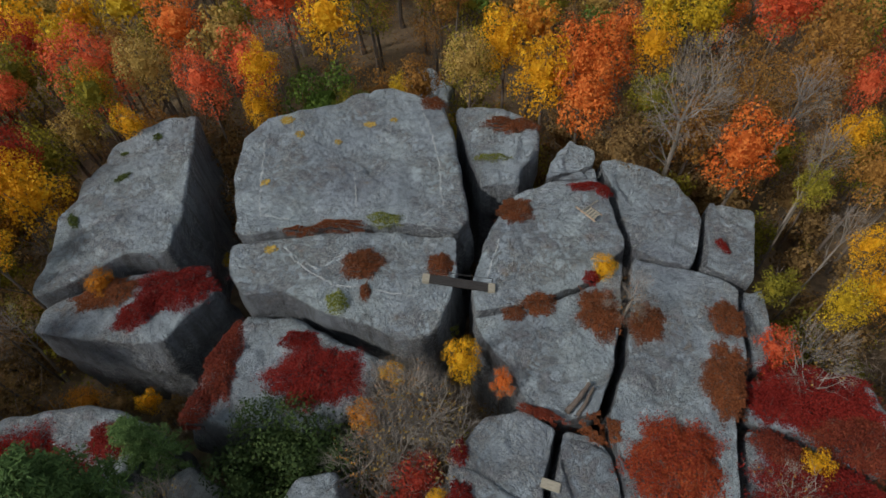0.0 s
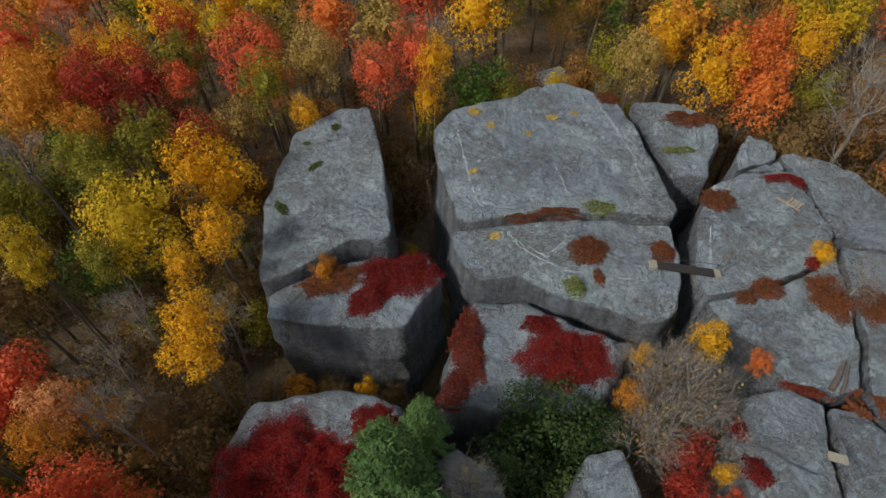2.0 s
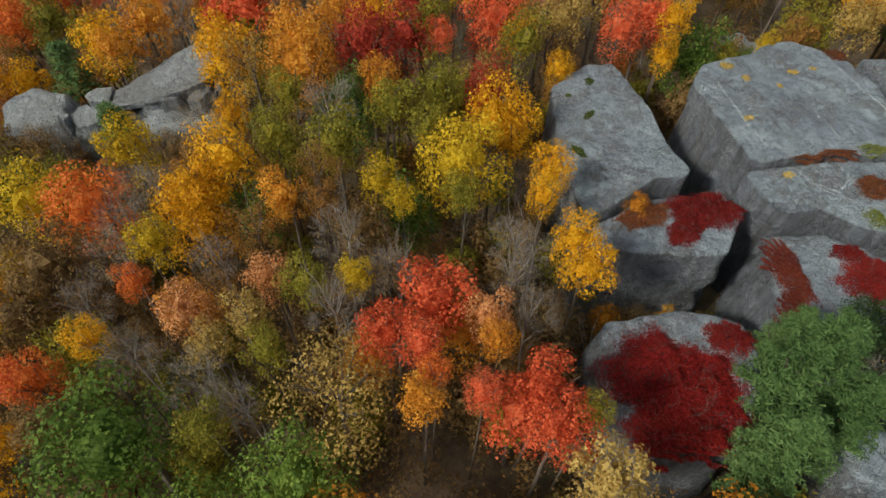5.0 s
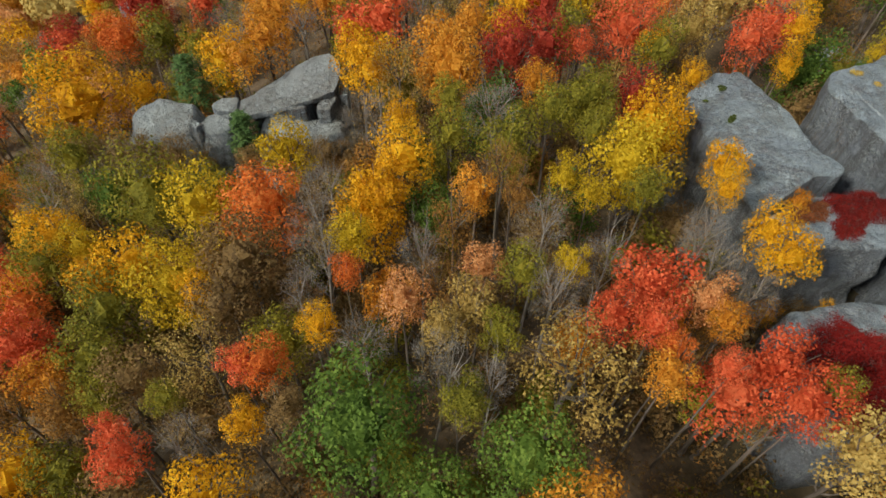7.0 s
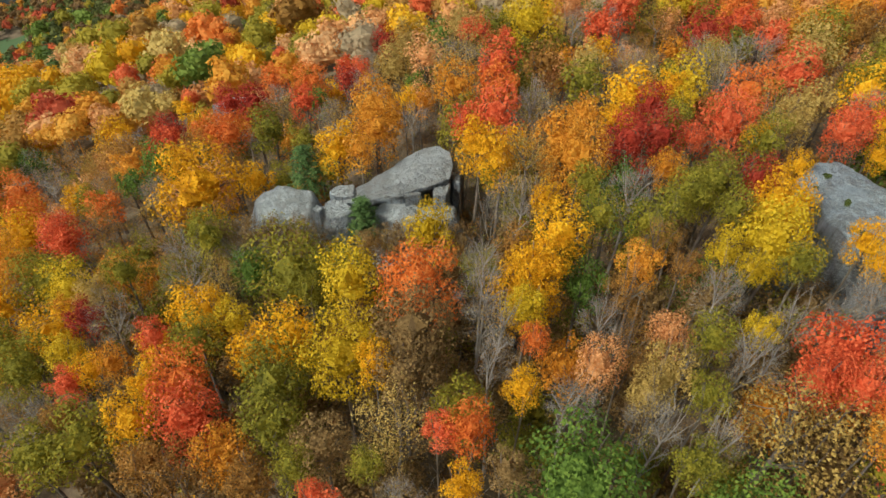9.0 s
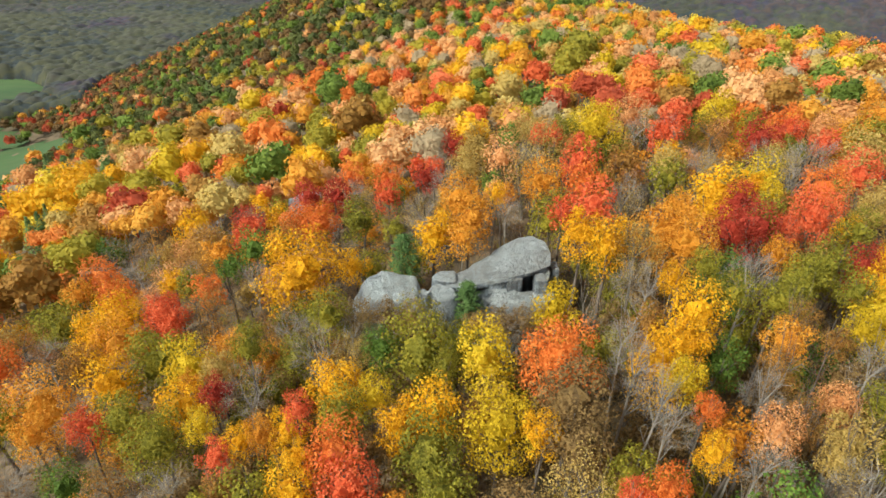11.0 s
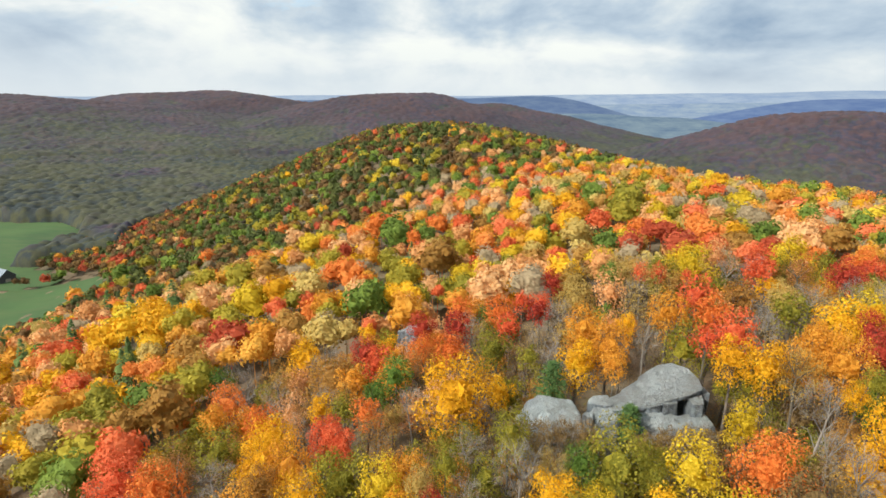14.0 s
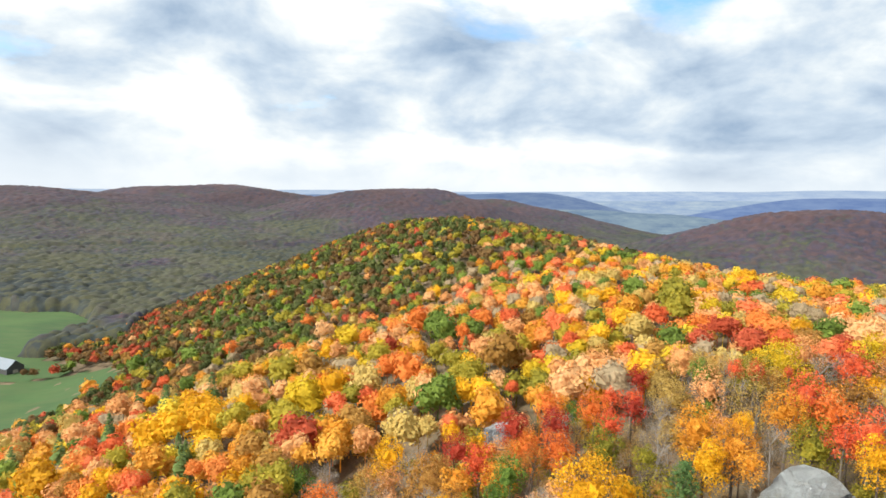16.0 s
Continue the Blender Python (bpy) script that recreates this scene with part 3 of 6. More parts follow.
boulder("sandstone_slab", [(2.1, 16.5), (7.1, 17.55), (9.6, 18.75), (11.5, 20.6), (10.65, 16.5), (9.9, 13.6), (8.5, 10.5), (7.1, 10.2), (5.1, 11.0), (4.0, 13.2), (2.6, 15.0)],
        0.15, BASE, "grey sandstone slab with rusty shrubs in its cracks", (0, 0.01), 0.12, 0.06, seed=12)
boulder("sandstone_slab", [(12.2, 20.75), (16.0, 19.65), (18.05, 18.55), (17.5, 16.6), (17.0, 13.7), (15.6, 10.5), (14.3, 5.0), (9.6, 4.8), (9.2, 8.0), (9.1, 10.4), (10.6, 13.6), (11.25, 16.6), (12.0, 20.3)],
        0.1, BASE, "broad grey sandstone slab with red shrubs", (0, 0.01), 0.12, 0.06, seed=13)
boulder("sandstone_block", [(18.5, 18.7), (19.7, 18.7), (19.4, 15.2), (18.2, 13.6), (17.5, 13.5), (18.0, 16.6)],
        -0.2, BASE, "narrow grey sandstone block along a crack", (0, 0), 0.12, 0.05, seed=14, n=100)
boulder("sandstone_slab", [(2.7, 10.5), (4.8, 10.8), (6.2, 9.7), (5.5, 7.4), (5.0, 4.0), (0.7, 4.0), (0.7, 7.9)],
        0.15, BASE, "greenish grey sandstone slab by a deep crack", (0, 0), 0.12, 0.08, seed=15)
boulder("sandstone_slab", [(6.75, 9.7), (7.9, 9.4), (8.9, 8.7), (9.2, 6.4), (9.0, 4.2), (5.4, 4.2), (5.9, 7.0), (6.2, 8.0)],
        0.0, BASE, "dark-stained grey sandstone slab by a deep crack", (0, 0), 0.12, 0.05, seed=16)
boulder("sandstone_block", [(0.7, 34.5), (4.5, 34.7), (7.1, 32.7), (7.0, 30.4), (5.6, 28.6), (5.4, 27.4), (2.6, 27.3), (1.7, 30.3)],
        1.2, BASE, "grey sandstone block with mossy ledges", (0.0, 0.14), 0.5, 0.03, seed=17)
boulder("sandstone_block", [(-4.6, 48.2), (-2.1, 49.0), (0.4, 46.0), (-0.1, 43.6), (-3.3, 43.6), (-4.8, 45.0)],
        -4.4, BASE, "dark grey sandstone block among the trees", (0, 0), 0.6, 0.08, seed=18)
boulder("sandstone_block", [(-8.9, 3.9), (-6.8, 7.2), (-4.9, 7.5), (-4.2, 5.3), (-5.6, 1.0), (-8.9, 0.6)],
        0.0, BASE, "smooth pale grey sandstone block", (0, 0), 0.7, 0.08, seed=19)
boulder("sandstone_block", [(-14.6, 2.4), (-12.5, 4.0), (-10.5, 3.8), (-9.3, 1.4), (-10.5, -1.2), (-14.1, -1.0)],
        -1.4, BASE, "low rounded grey sandstone block", (0, 0), 0.9, 0.1, seed=20)
boulder("sandstone_block", [(-14.4, 7.4), (-13.4, 8.2), (-11.4, 7.1), (-10.9, 5.6), (-14.0, 5.2)],
        -1.6, BASE, "brownish sandstone block below the shrubs", (0, 0), 0.6, 0.1, seed=21, mat=WARM_STONE)
boulder("sandstone_block", [(16.8, 12.6), (19.9, 13.6), (23.5, 12.5), (24.5, 9.6), (22.0, 7.6), (18.4, 9.8), (16.3, 10.4)],
        -0.4, BASE, "grey sandstone block hidden under red shrubs", (0, 0), 0.4, 0.05, seed=22)
boulder("sandstone_block", [(16.1, 10.0), (18.3, 9.3), (21.9, 7.0), (23.0, 4.5), (14.9, 4.3)],
        -0.5, BASE, "grey sandstone block beside a long crack", (0, 0), 0.4, 0.05, seed=23)

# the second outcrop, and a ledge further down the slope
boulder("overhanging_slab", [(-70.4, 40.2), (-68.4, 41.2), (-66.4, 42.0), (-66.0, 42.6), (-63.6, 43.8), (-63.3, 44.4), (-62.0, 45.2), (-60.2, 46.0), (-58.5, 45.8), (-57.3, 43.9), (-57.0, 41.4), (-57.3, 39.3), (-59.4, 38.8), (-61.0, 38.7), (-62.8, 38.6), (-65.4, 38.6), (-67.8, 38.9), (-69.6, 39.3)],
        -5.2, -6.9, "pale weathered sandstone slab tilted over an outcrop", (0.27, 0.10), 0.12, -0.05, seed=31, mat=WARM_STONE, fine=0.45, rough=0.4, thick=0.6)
boulder("sandstone_block", [(-67.0, 41.2), (-65.0, 44.0), (-58.0, 44.6), (-57.4, 41.8), (-60.2, 41.6), (-60.4, 39.2), (-62.6, 39.0), (-65.0, 39.4)],
        -5.95, -17.0, "shaded sandstone block carrying a slab", (0.24, 0.08), 0.2, 0.02, seed=36, mat=WARM_STONE, rough=0.6)
boulder("sandstone_block", [(-59.0, 40.6), (-57.8, 40.7), (-57.2, 39.6), (-57.8, 37.6), (-59.2, 37.7)],
        -4.75, -17.0, "upright pale sandstone block beside a hollow", (0.05, 0.05), 0.22, 0.02, seed=33, mat=WARM_STONE, n=90, rough=0.6)
boulder("sandstone_block", [(-62.1, 40.6), (-60.3, 40.7), (-60.4, 38.6), (-62.2, 38.3)],
        -5.35, -17.0, "square pale sandstone block under an overhang", (0.05, 0.05), 0.2, 0.01, seed=32, mat=WARM_STONE, n=80, rough=0.5)
boulder("sandstone_block", [(-57.3, 41.7), (-56.2, 41.4), (-56.2, 39.6), (-57.0, 39.7)],
        -4.6, -17.0, "dark narrow sandstone block at the end of an outcrop", (0, 0), 0.2, 0.02, seed=41, mat=WARM_STONE, n=70, rough=0.6)
boulder("sandstone_block", [(-65.4, 40.4), (-63.9, 40.8), (-62.3, 40.2), (-62.3, 38.7), (-64.1, 38.5)],
        -6.05, -17.0, "wedge of pale sandstone beneath a slab", (0.1, 0.05), 0.18, 0.02, seed=38, mat=WARM_STONE, n=70, rough=0.5)
boulder("sandstone_slab", [(-65.2, 39.2), (-62.6, 39.0), (-59.9, 38.6), (-56.6, 38.4), (-56.4, 36.6), (-59.5, 36.0), (-63.0, 36.2), (-65.4, 37.4)],
        -6.9, -13.0, "low pale sandstone ledge in front of an overhang", (0.04, 0.22), 0.9, 0.7, seed=39, mat=WARM_STONE, n=100, rough=0.7)
boulder("sandstone_slab", [(-71.5, 37.7), (-70.9, 38.9), (-69.9, 39.3), (-68.4, 38.5), (-67.6, 37.3), (-68.7, 36.5), (-70.1, 36.5)],
        -6.5, -13.0, "leaning pale sandstone slab in an outcrop", (0.08, 0.22), 0.5, 0.6, seed=34, mat=WARM_STONE, n=90, rough=0.6)
boulder("sandstone_slab", [(-70.8, 40.7), (-69.7, 41.7), (-67.9, 41.6), (-67.8, 39.6), (-69.9, 39.7)],
        -6.25, -17.0, "thin pale sandstone slab beside a larger one", (0.1, 0.08), 0.15, 0.02, seed=42, mat=WARM_STONE, n=80, rough=0.5)
boulder("sandstone_block", [(-72.2, 37.4), (-71.7, 38.0), (-70.9, 37.4), (-71.2, 36.6)],
        -6.35, -17.0, "small pale sandstone block in an outcrop", (0.05, 0.1), 0.12, 0.02, seed=43, mat=WARM_STONE, n=60, rough=0.4)
boulder("sandstone_slab", [(-79.0, 39.6), (-78.4, 41.2), (-76.8, 42.5), (-74.5, 41.8), (-72.5, 41.2), (-71.9, 38.9), (-72.2, 37.2), (-74.1, 36.6), (-78.0, 37.0)],
        -6.85, -14.0, "low flat pale sandstone slab on an outcrop", (0.04, 0.16), 0.9, 0.7, seed=35, mat=WARM_STONE, rough=0.45)
boulder("sandstone_slab", [(-97.0, 77.8), (-94.5, 79.8), (-91.0, 79.4), (-90.6, 77.8), (-93.6, 76.8)],
        -13.2, -32.0, "pale sandstone ledge among the treetops", (0.10, 0.05), 0.4, 0.05, seed=37, mat=WARM_STONE, n=90)


# ---------------------------------------------------------------- trees
def crown_lobes(rng, shape):
    """Lobes of a crown of unit radius, centred on the origin: (x, y, z, r)."""
    lobes = []
    n = shape["lobes"]
    for i in range(n):
        a = 2.399 * i + rng.uniform(-0.4, 0.4)
        z = 1 - 2 * (i + 0.5) / n
        ring = math.sqrt(max(0, 1 - z * z))
        d = rng.uniform(0.52, 0.74) if n > 9 else rng.uniform(0.42, 0.6)
        lobes.append((d * ring * math.cos(a), d * ring * math.sin(a), d * z * shape["tall"] + rng.uniform(-0.06, 0.06), rng.uniform(0.26, 0.44) if n > 9 else rng.uniform(0.4, 0.58)))
    lobes.append((0, 0, 0.1, 0.5))
    return np.array(lobes)


def bulge(lobes, way):
    """How far a crown of lobes reaches in each direction."""
    along = way @ lobes[:, :3].T
    inner = along ** 2 - np.sum(lobes[:, :3] ** 2, axis=1) + lobes[:, 3] ** 2
    return np.max(np.where(inner > 0, along + np.sqrt(np.maximum(inner, 0)), 0.3), axis=1)


def dome(rng, sides, rings, tall, point=1.0):
    """A lumpy dome of unit radius."""
    rows = []
    for k in range(rings):
        e = -0.35 + (math.pi / 2 + 0.1) * k / rings
        reach = max(0.12, math.cos(e)) ** point
        rows.append([(reach * w * math.cos(2 * math.pi * (i + 0.5 * (k % 2)) / sides), reach * w * math.sin(2 * math.pi * (i + 0.5 * (k % 2)) / sides), tall * math.sin(e) * w)
                     for i in range(sides) for w in (rng.uniform(0.8, 1.12),)])
    out, apex = [], (rng.uniform(-0.1, 0.1), rng.uniform(-0.1, 0.1), tall)
    for a, b in zip(rows, rows[1:]):
        for i in range(sides):
            j = (i + 1) % sides
            out += [(a[i], a[j], b[i]), (b[i], a[j], b[j])]
    out += [(rows[-1][i], rows[-1][(i + 1) % sides], apex) for i in range(sides)]
    return np.array(out)


def crown_leaves(rng, shape, count, size, wild=0.40, lift=0.3, depth=0.40, inner=0.46):
    """Leaf sprays over the lobes of a crown of unit radius: most on its outside, some within, and a closed dark heart."""
    lobes = crown_lobes(rng, shape)
    pick = rng.choice(len(lobes), count, p=lobes[:, 3] ** 2 / np.sum(lobes[:, 3] ** 2))
    way = rng.normal(size=(count, 3))
    way[:, 2] += 0.35
    way /= np.linalg.norm(way, axis=1, keepdims=True)
    deep = rng.uniform(0, 1, (count, 1)) ** depth
    spot = lobes[pick, :3] + way * lobes[pick, 3:] * deep * np.array([1, 1, shape["tall"] ** 0.5])
    if inner:
        hull = way * bulge(lobes, way)[:, None] * rng.uniform(0.74, 1.06, (count, 1))
        near = np.argmin(np.linalg.norm(hull[:, None] - lobes[None, :, :3], axis=2) / lobes[None, :, 3], axis=1)
        out = hull - lobes[near, :3]
        out /= np.linalg.norm(out, axis=1, keepdims=True) + 1e-6
        skin = rng.uniform(0, 1, (count, 1)) < 0.72
        spot, way = np.where(skin, hull, spot), np.where(skin, out, way)
    spray = leaves(rng, spot, way + rng.normal(size=(count, 3)) * wild + np.array([0, 0, lift]), size)
    if not inner:
        return spray
    flat = dome(rng, 9, 4, 1.0).reshape(-1, 3)
    unit = flat / np.linalg.norm(flat, axis=1, keepdims=True)
    return np.concatenate([spray, (unit * bulge(lobes, unit)[:, None] * inner).reshape(-1, 3, 3)])


SHAPES = [dict(lobes=14, tall=1.2), dict(lobes=18, tall=1.45), dict(lobes=12, tall=1.05), dict(lobes=22, tall=1.7), dict(lobes=11, tall=1.25), dict(lobes=16, tall=1.35)]


def make_trunk(seed, bare=False, height=1.0, plain=False):
    """A tapered trunk with limbs. The crown's centre is at z = 0, its radius 1; the trunk goes down to -height."""
    rnd = random.Random(seed)
    bm, tips = bmesh.new(), []
    p, way, r = Vector((0, 0, -height)), Vector((rnd.gauss(0, 0.06), rnd.gauss(0, 0.06), 1)).normalized(), 0.075 if not bare else 0.07
    steps = 6
    for i in range(steps):
        q = p + way * (height * 0.92 / steps)
        tube(bm, p, q, r * (1.3 if i == 0 else 1), r * 0.9, 7)
        p, r = q, r * 0.9
        way = (way + Vector((rnd.gauss(0, 0.06), rnd.gauss(0, 0.06), 0))).normalized()
        if i > 2:
            for k in range(1 if plain else 2):
                a = rnd.uniform(0, 6.28)
                grow(bm, rnd, p, Vector((math.cos(a), math.sin(a), 0.8)).normalized(), 0.62, r * 0.5, 1 if bare else 0 if plain else 1, tips, 0.75, (2, 3) if not bare else (2, 2), 3)
    for k in range(4):
        a = 1.57 * k + rnd.uniform(-0.5, 0.5)
        grow(bm, rnd, p, Vector((math.cos(a), math.sin(a), 1.0)).normalized(), 0.62, r * 0.6, 2 if bare else 0 if plain else 1, tips, 0.75, (2, 3) if not bare else (2, 2), 3)
    mesh = bpy.data.meshes.new("trunk")
    bm.to_mesh(mesh)
    bm.free()
    return mesh


TRUNKS = [make_trunk(s, False, 2.6) for s in range(4)]
PLAIN = [make_trunk(10 + s, False, 2.6, True) for s in range(4)]
for m_ in TRUNKS + PLAIN:
    m_.materials.append(BARK)
BARE = [make_trunk(20 + s, True, 2.6) for s in range(4)]
for m_ in BARE:
    m_.materials.append(PALE_BARK)
CROWNS = [from_leaves("crown", crown_leaves(np.random.default_rng(40 + i), s, 2600, 0.036)) for i, s in enumerate(SHAPES)]
GREAT = [from_leaves("crown", crown_leaves(np.random.default_rng(46 + i), s, 4400, 0.0285)) for i, s in enumerate(SHAPES[:4])]
LITE = [from_leaves("crown", crown_leaves(np.random.default_rng(50 + i), s, 1200, 0.055)) for i, s in enumerate(SHAPES)]
THIN = [from_leaves("crown", crown_leaves(np.random.default_rng(60 + i), s, 3200, 0.0205, inner=0.0)) for i, s in enumerate(SHAPES[:3])]


def twig_sprays(seed, count, form):
    """Fine bare twigs that fill a crown of unit radius."""
    rng = np.random.default_rng(seed)
    lobes = crown_lobes(rng, form)
    pick = rng.choice(len(lobes), count)
    way = rng.normal(size=(count, 3))
    way /= np.linalg.norm(way, axis=1, keepdims=True)
    spot = lobes[pick, :3] + way * lobes[pick, 3:] * rng.uniform(0.2, 1, (count, 1))
    out = spot / (np.linalg.norm(spot, axis=1, keepdims=True) + 1e-6) + rng.normal(size=(count, 3)) * 0.45 + np.array([0, 0, 0.5])
    out /= np.linalg.norm(out, axis=1, keepdims=True)
    side = np.cross(out, rng.normal(size=(count, 3)))
    side /= np.linalg.norm(side, axis=1, keepdims=True) + 1e-9
    long = rng.uniform(0.15, 0.38, (count, 1))
    return np.stack([spot + out * long, spot + side * 0.0036, spot - side * 0.0036], axis=1)


TWIGS = [from_leaves("twig_mass", twig_sprays(90 + i, 1300, s)) for i, s in enumerate(SHAPES[:3])]
for m_ in TWIGS:
    m_.materials.append(PALE_BARK)
WISPS = [from_leaves("crown", crown_leaves(np.random.default_rng(70 + i), s, 240, 0.026, inner=0.0)) for i, s in enumerate(SHAPES[:3])]
for m_ in CROWNS + GREAT + LITE + THIN + WISPS:
    m_.materials.append(LEAF["gold"])


def pine_mesh(seed, m=34, size=0.11):
    """Whorls of drooping boughs round a leader; crown centre at z = 0, radius 1."""
    rng = np.random.default_rng(seed)
    spots, ways = [], []
    for k in range(15):
        z = -1.6 + 3.3 * k / 14
        reach = 1.0 * (1 - k / 15.5) ** 0.6 + 0.1
        for j in range(6):
            a = 2 * math.pi * j / 6 + rng.uniform(-0.4, 0.4) + k
            s = rng.uniform(0.15, 1, m) * reach * rng.uniform(0.75, 1.1)
            x, y = np.cos(a) * s, np.sin(a) * s
            spots.append(np.stack([x + rng.normal(0, 0.07, m), y + rng.normal(0, 0.07, m), z - 0.12 * s + rng.normal(0, 0.05, m) + 0.1], 1))
            ways.append(np.stack([np.cos(a) * np.ones(m) * 0.3, np.sin(a) * np.ones(m) * 0.3, np.ones(m)], 1) + rng.normal(0, 0.5, (m, 3)))
    return from_leaves("crown", leaves(rng, np.concatenate(spots), np.concatenate(ways), size, 0.3))


PINES = [pine_mesh(80), pine_mesh(81), pine_mesh(82, 120, 0.075), pine_mesh(83, 120, 0.075)]
for m_ in PINES:
    m_.materials.append(LEAF["pine"])

KIND = {
    "red": ("maple_tree", "red maple tree in full autumn colour"), "scarlet": ("maple_tree", "orange-red maple tree in full autumn leaf"),
    "crimson": ("maple_tree", "dark crimson maple tree in the woods"), "orange": ("maple_tree", "orange maple tree in full autumn leaf"),
    "peach": ("maple_tree", "orange maple tree, warm sunlight put into its pale salmon colour"),
    "rust": ("oak_tree", "rusty brown oak tree with thinning leaves"), "gold": ("beech_tree", "golden yellow beech tree in autumn leaf"),
    "yellow": ("birch_tree", "bright yellow birch tree in autumn leaf"), "tan": ("oak_tree", "pale tan oak tree with drying leaves"),
    "olive": ("hickory_tree", "olive green hickory tree turning yellow"), "green": ("oak_tree", "green-leaved oak tree, not yet turned"),
    "laurel": ("rhododendron_bush", "dark green rhododendron bush between the blocks"),
    "brush": ("brush_thicket", "brown half-bare brush thicket below the rocks"),
    "pine": ("pine_tree", "green white pine tree among the hardwoods"), "bare": ("ash_tree", "leafless grey ash tree with fine twigs"),
}
PLACED = []          # (x, y, radius) of every tree
COUNT = {}
FAR = {}             # colour: list of (x, y, radius, top)


def in_near_woods(x, y):
    return -132 < x < 48 and -8 < y < 84


def tree(colour, x, y, r, rnd, foot=None, top=None, centre=None, lite=False):
    """A tree with a trunk and a crown, standing on the ground (or on foot)."""
    z0 = float(land(x, y)) if foot is None else foot
    if top is None:
        top = z0 + 12.8 + min(2.2, 0.35 * r) - (1.5 if y > 30 else 0) + rnd.uniform(-1.2, 1.0)
    name, label = KIND[colour]
    k = COUNT[colour] = COUNT.get(colour, -1) + 1
    close = y < 42 and x > -112
    tall = 1.7 if colour == "pine" else 1.0 if colour == "bare" else SHAPES[k % (4 if (close and r > 2.9) or r > 4.2 else 6)]["tall"]
    middle = top - r * tall if centre is None else z0 + centre
    root = thing(name, label, "tree", (x, y, z0 - 0.25), rnd.uniform(0, 6.28))
    root.scale = (r, r, r)
    lift = (middle - z0 + 0.25) / r
    bare = colour == "bare"
    trunk = part("trunk", BARE[k % 4] if bare else TRUNKS[k % 4] if close and colour in ("rust", "tan") else PLAIN[k % 4], None, root)
    trunk.location = (0, 0, lift)
    trunk.scale = (1, 1, lift / 2.6)
    if bare:
        trunk.scale = (1, 1, max(0.7, lift / 2.6))
        sprays = tagged(part("twig_mass", TWIGS[k % 3], None, root), kind="stuff")
        sprays.location = (0, 0, lift)
        crown = part("crown", WISPS[k % 3], None, root)
        leaf = LEAF["rust" if k % 2 else "tan"]
    elif colour == "pine":
        crown = part("crown", PINES[k % 2 + (2 if close and y < 12 else 0)], None, root)
        leaf = LEAF["pine"]
    elif colour in ("rust", "tan") and k % 2:
        crown = part("crown", THIN[(k // 2) % 3], None, root)
        leaf = LEAF[colour]
    else:
        pool = LITE if lite else GREAT if (close and r > 2.9) or r > 4.2 else CROWNS if close or r > 3.3 else LITE
        crown = part("crown", pool[k % len(pool)], None, root)
        leaf = LEAF[colour]
    crown.location = (0, 0, lift)
    if close and not bare and colour != "pine":
        crown.scale, crown.location = (1.07, 1.07, 1.22), (0, 0, lift - 0.16)
    crown.material_slots[0].link = "OBJECT"
    crown.material_slots[0].material = leaf
    PLACED.append((x, y, r))
    return root


rnd_trees = random.Random(5)


def canopy_height(x):
    """How high the woods stand over the ground: tallest in the hollow west of the blocks, low on the slope beyond."""
    return float(np.interp(x, [-132, -108, -85, -72, -64, -54, -42, -30, 20], [8.5, 9.0, 11.8, 10.6, 12, 14.2, 14.8, 13.6, 13.2]))


def plant(colour, spots):
    for x, y, r in spots:
        if near_rock(x, y, 0.6):
            continue
        if in_near_woods(x, y):
            tree(colour, x, y, r * (0.85 if colour == "bare" else 1.0), rnd_trees, centre=canopy_height(x) - 0.5 * r)
        else:
            top = float(land(x, y)) + 9.3 + 1.3 * r
            FAR.setdefault(colour, []).append((x, y, r, top))
            PLACED.append((x, y, r))


plant("bare", [(-61, 2.8, 1.7), (-45, 3.5, 1.5), (-47.7, 5.3, 2), (-51.4, 6.6, 2.1), (-30.2, 8.3, 1.6), (-41, 8.7, 2.2), (-31.2, 10.3, 1.8), (-55.3, 10.4, 1.8), (-38.1, 10.9, 1.8), (20.3, 12, 2.3), (-48.6, 13, 1.9), (-41.2, 13.5, 2.1), (-31.2, 13.5, 1.9), (-55.4, 14, 2.3), (-55.8, 17.1, 2.5), (-55.4, 20.2, 2.3), (23.4, 20.4, 1.4), (-86.8, 22.4, 2.9), (-43.3, 26.6, 3.1), (-52.9, 26.7, 2.7), (-81.6, 26.7, 3.1), (25.2, 27, 2.2), (26.3, 33.3, 2.9), (19.6, 36.2, 3.6), (-115.9, 37.8, 3.3), (-14.5, 41.5, 2.7), (-48.3, 44.6, 2.8), (-92.1, 45.2, 2.9), (-61.2, 47.8, 2.4), (-27.4, 50.6, 3.7), (-35.5, 54.6, 3.7), (-72.8, 58.9, 3.5)])
plant("bare", [(-114.8, 58.9, 3.4), (-18.1, 59.2, 4.5), (-68.8, 66.2, 4), (-125.2, 69.8, 4.9), (-109.4, 72.3, 4.3), (-71, 84.1, 4.7), (-112.9, 91.8, 3.6), (-0.9, 133.9, 4.3)])
plant("brush", [(-55.3, 3.4, 1.3), (-65.8, 7, 2), (-60.9, 11.3, 2.4), (-60.6, 14.9, 3.1)])
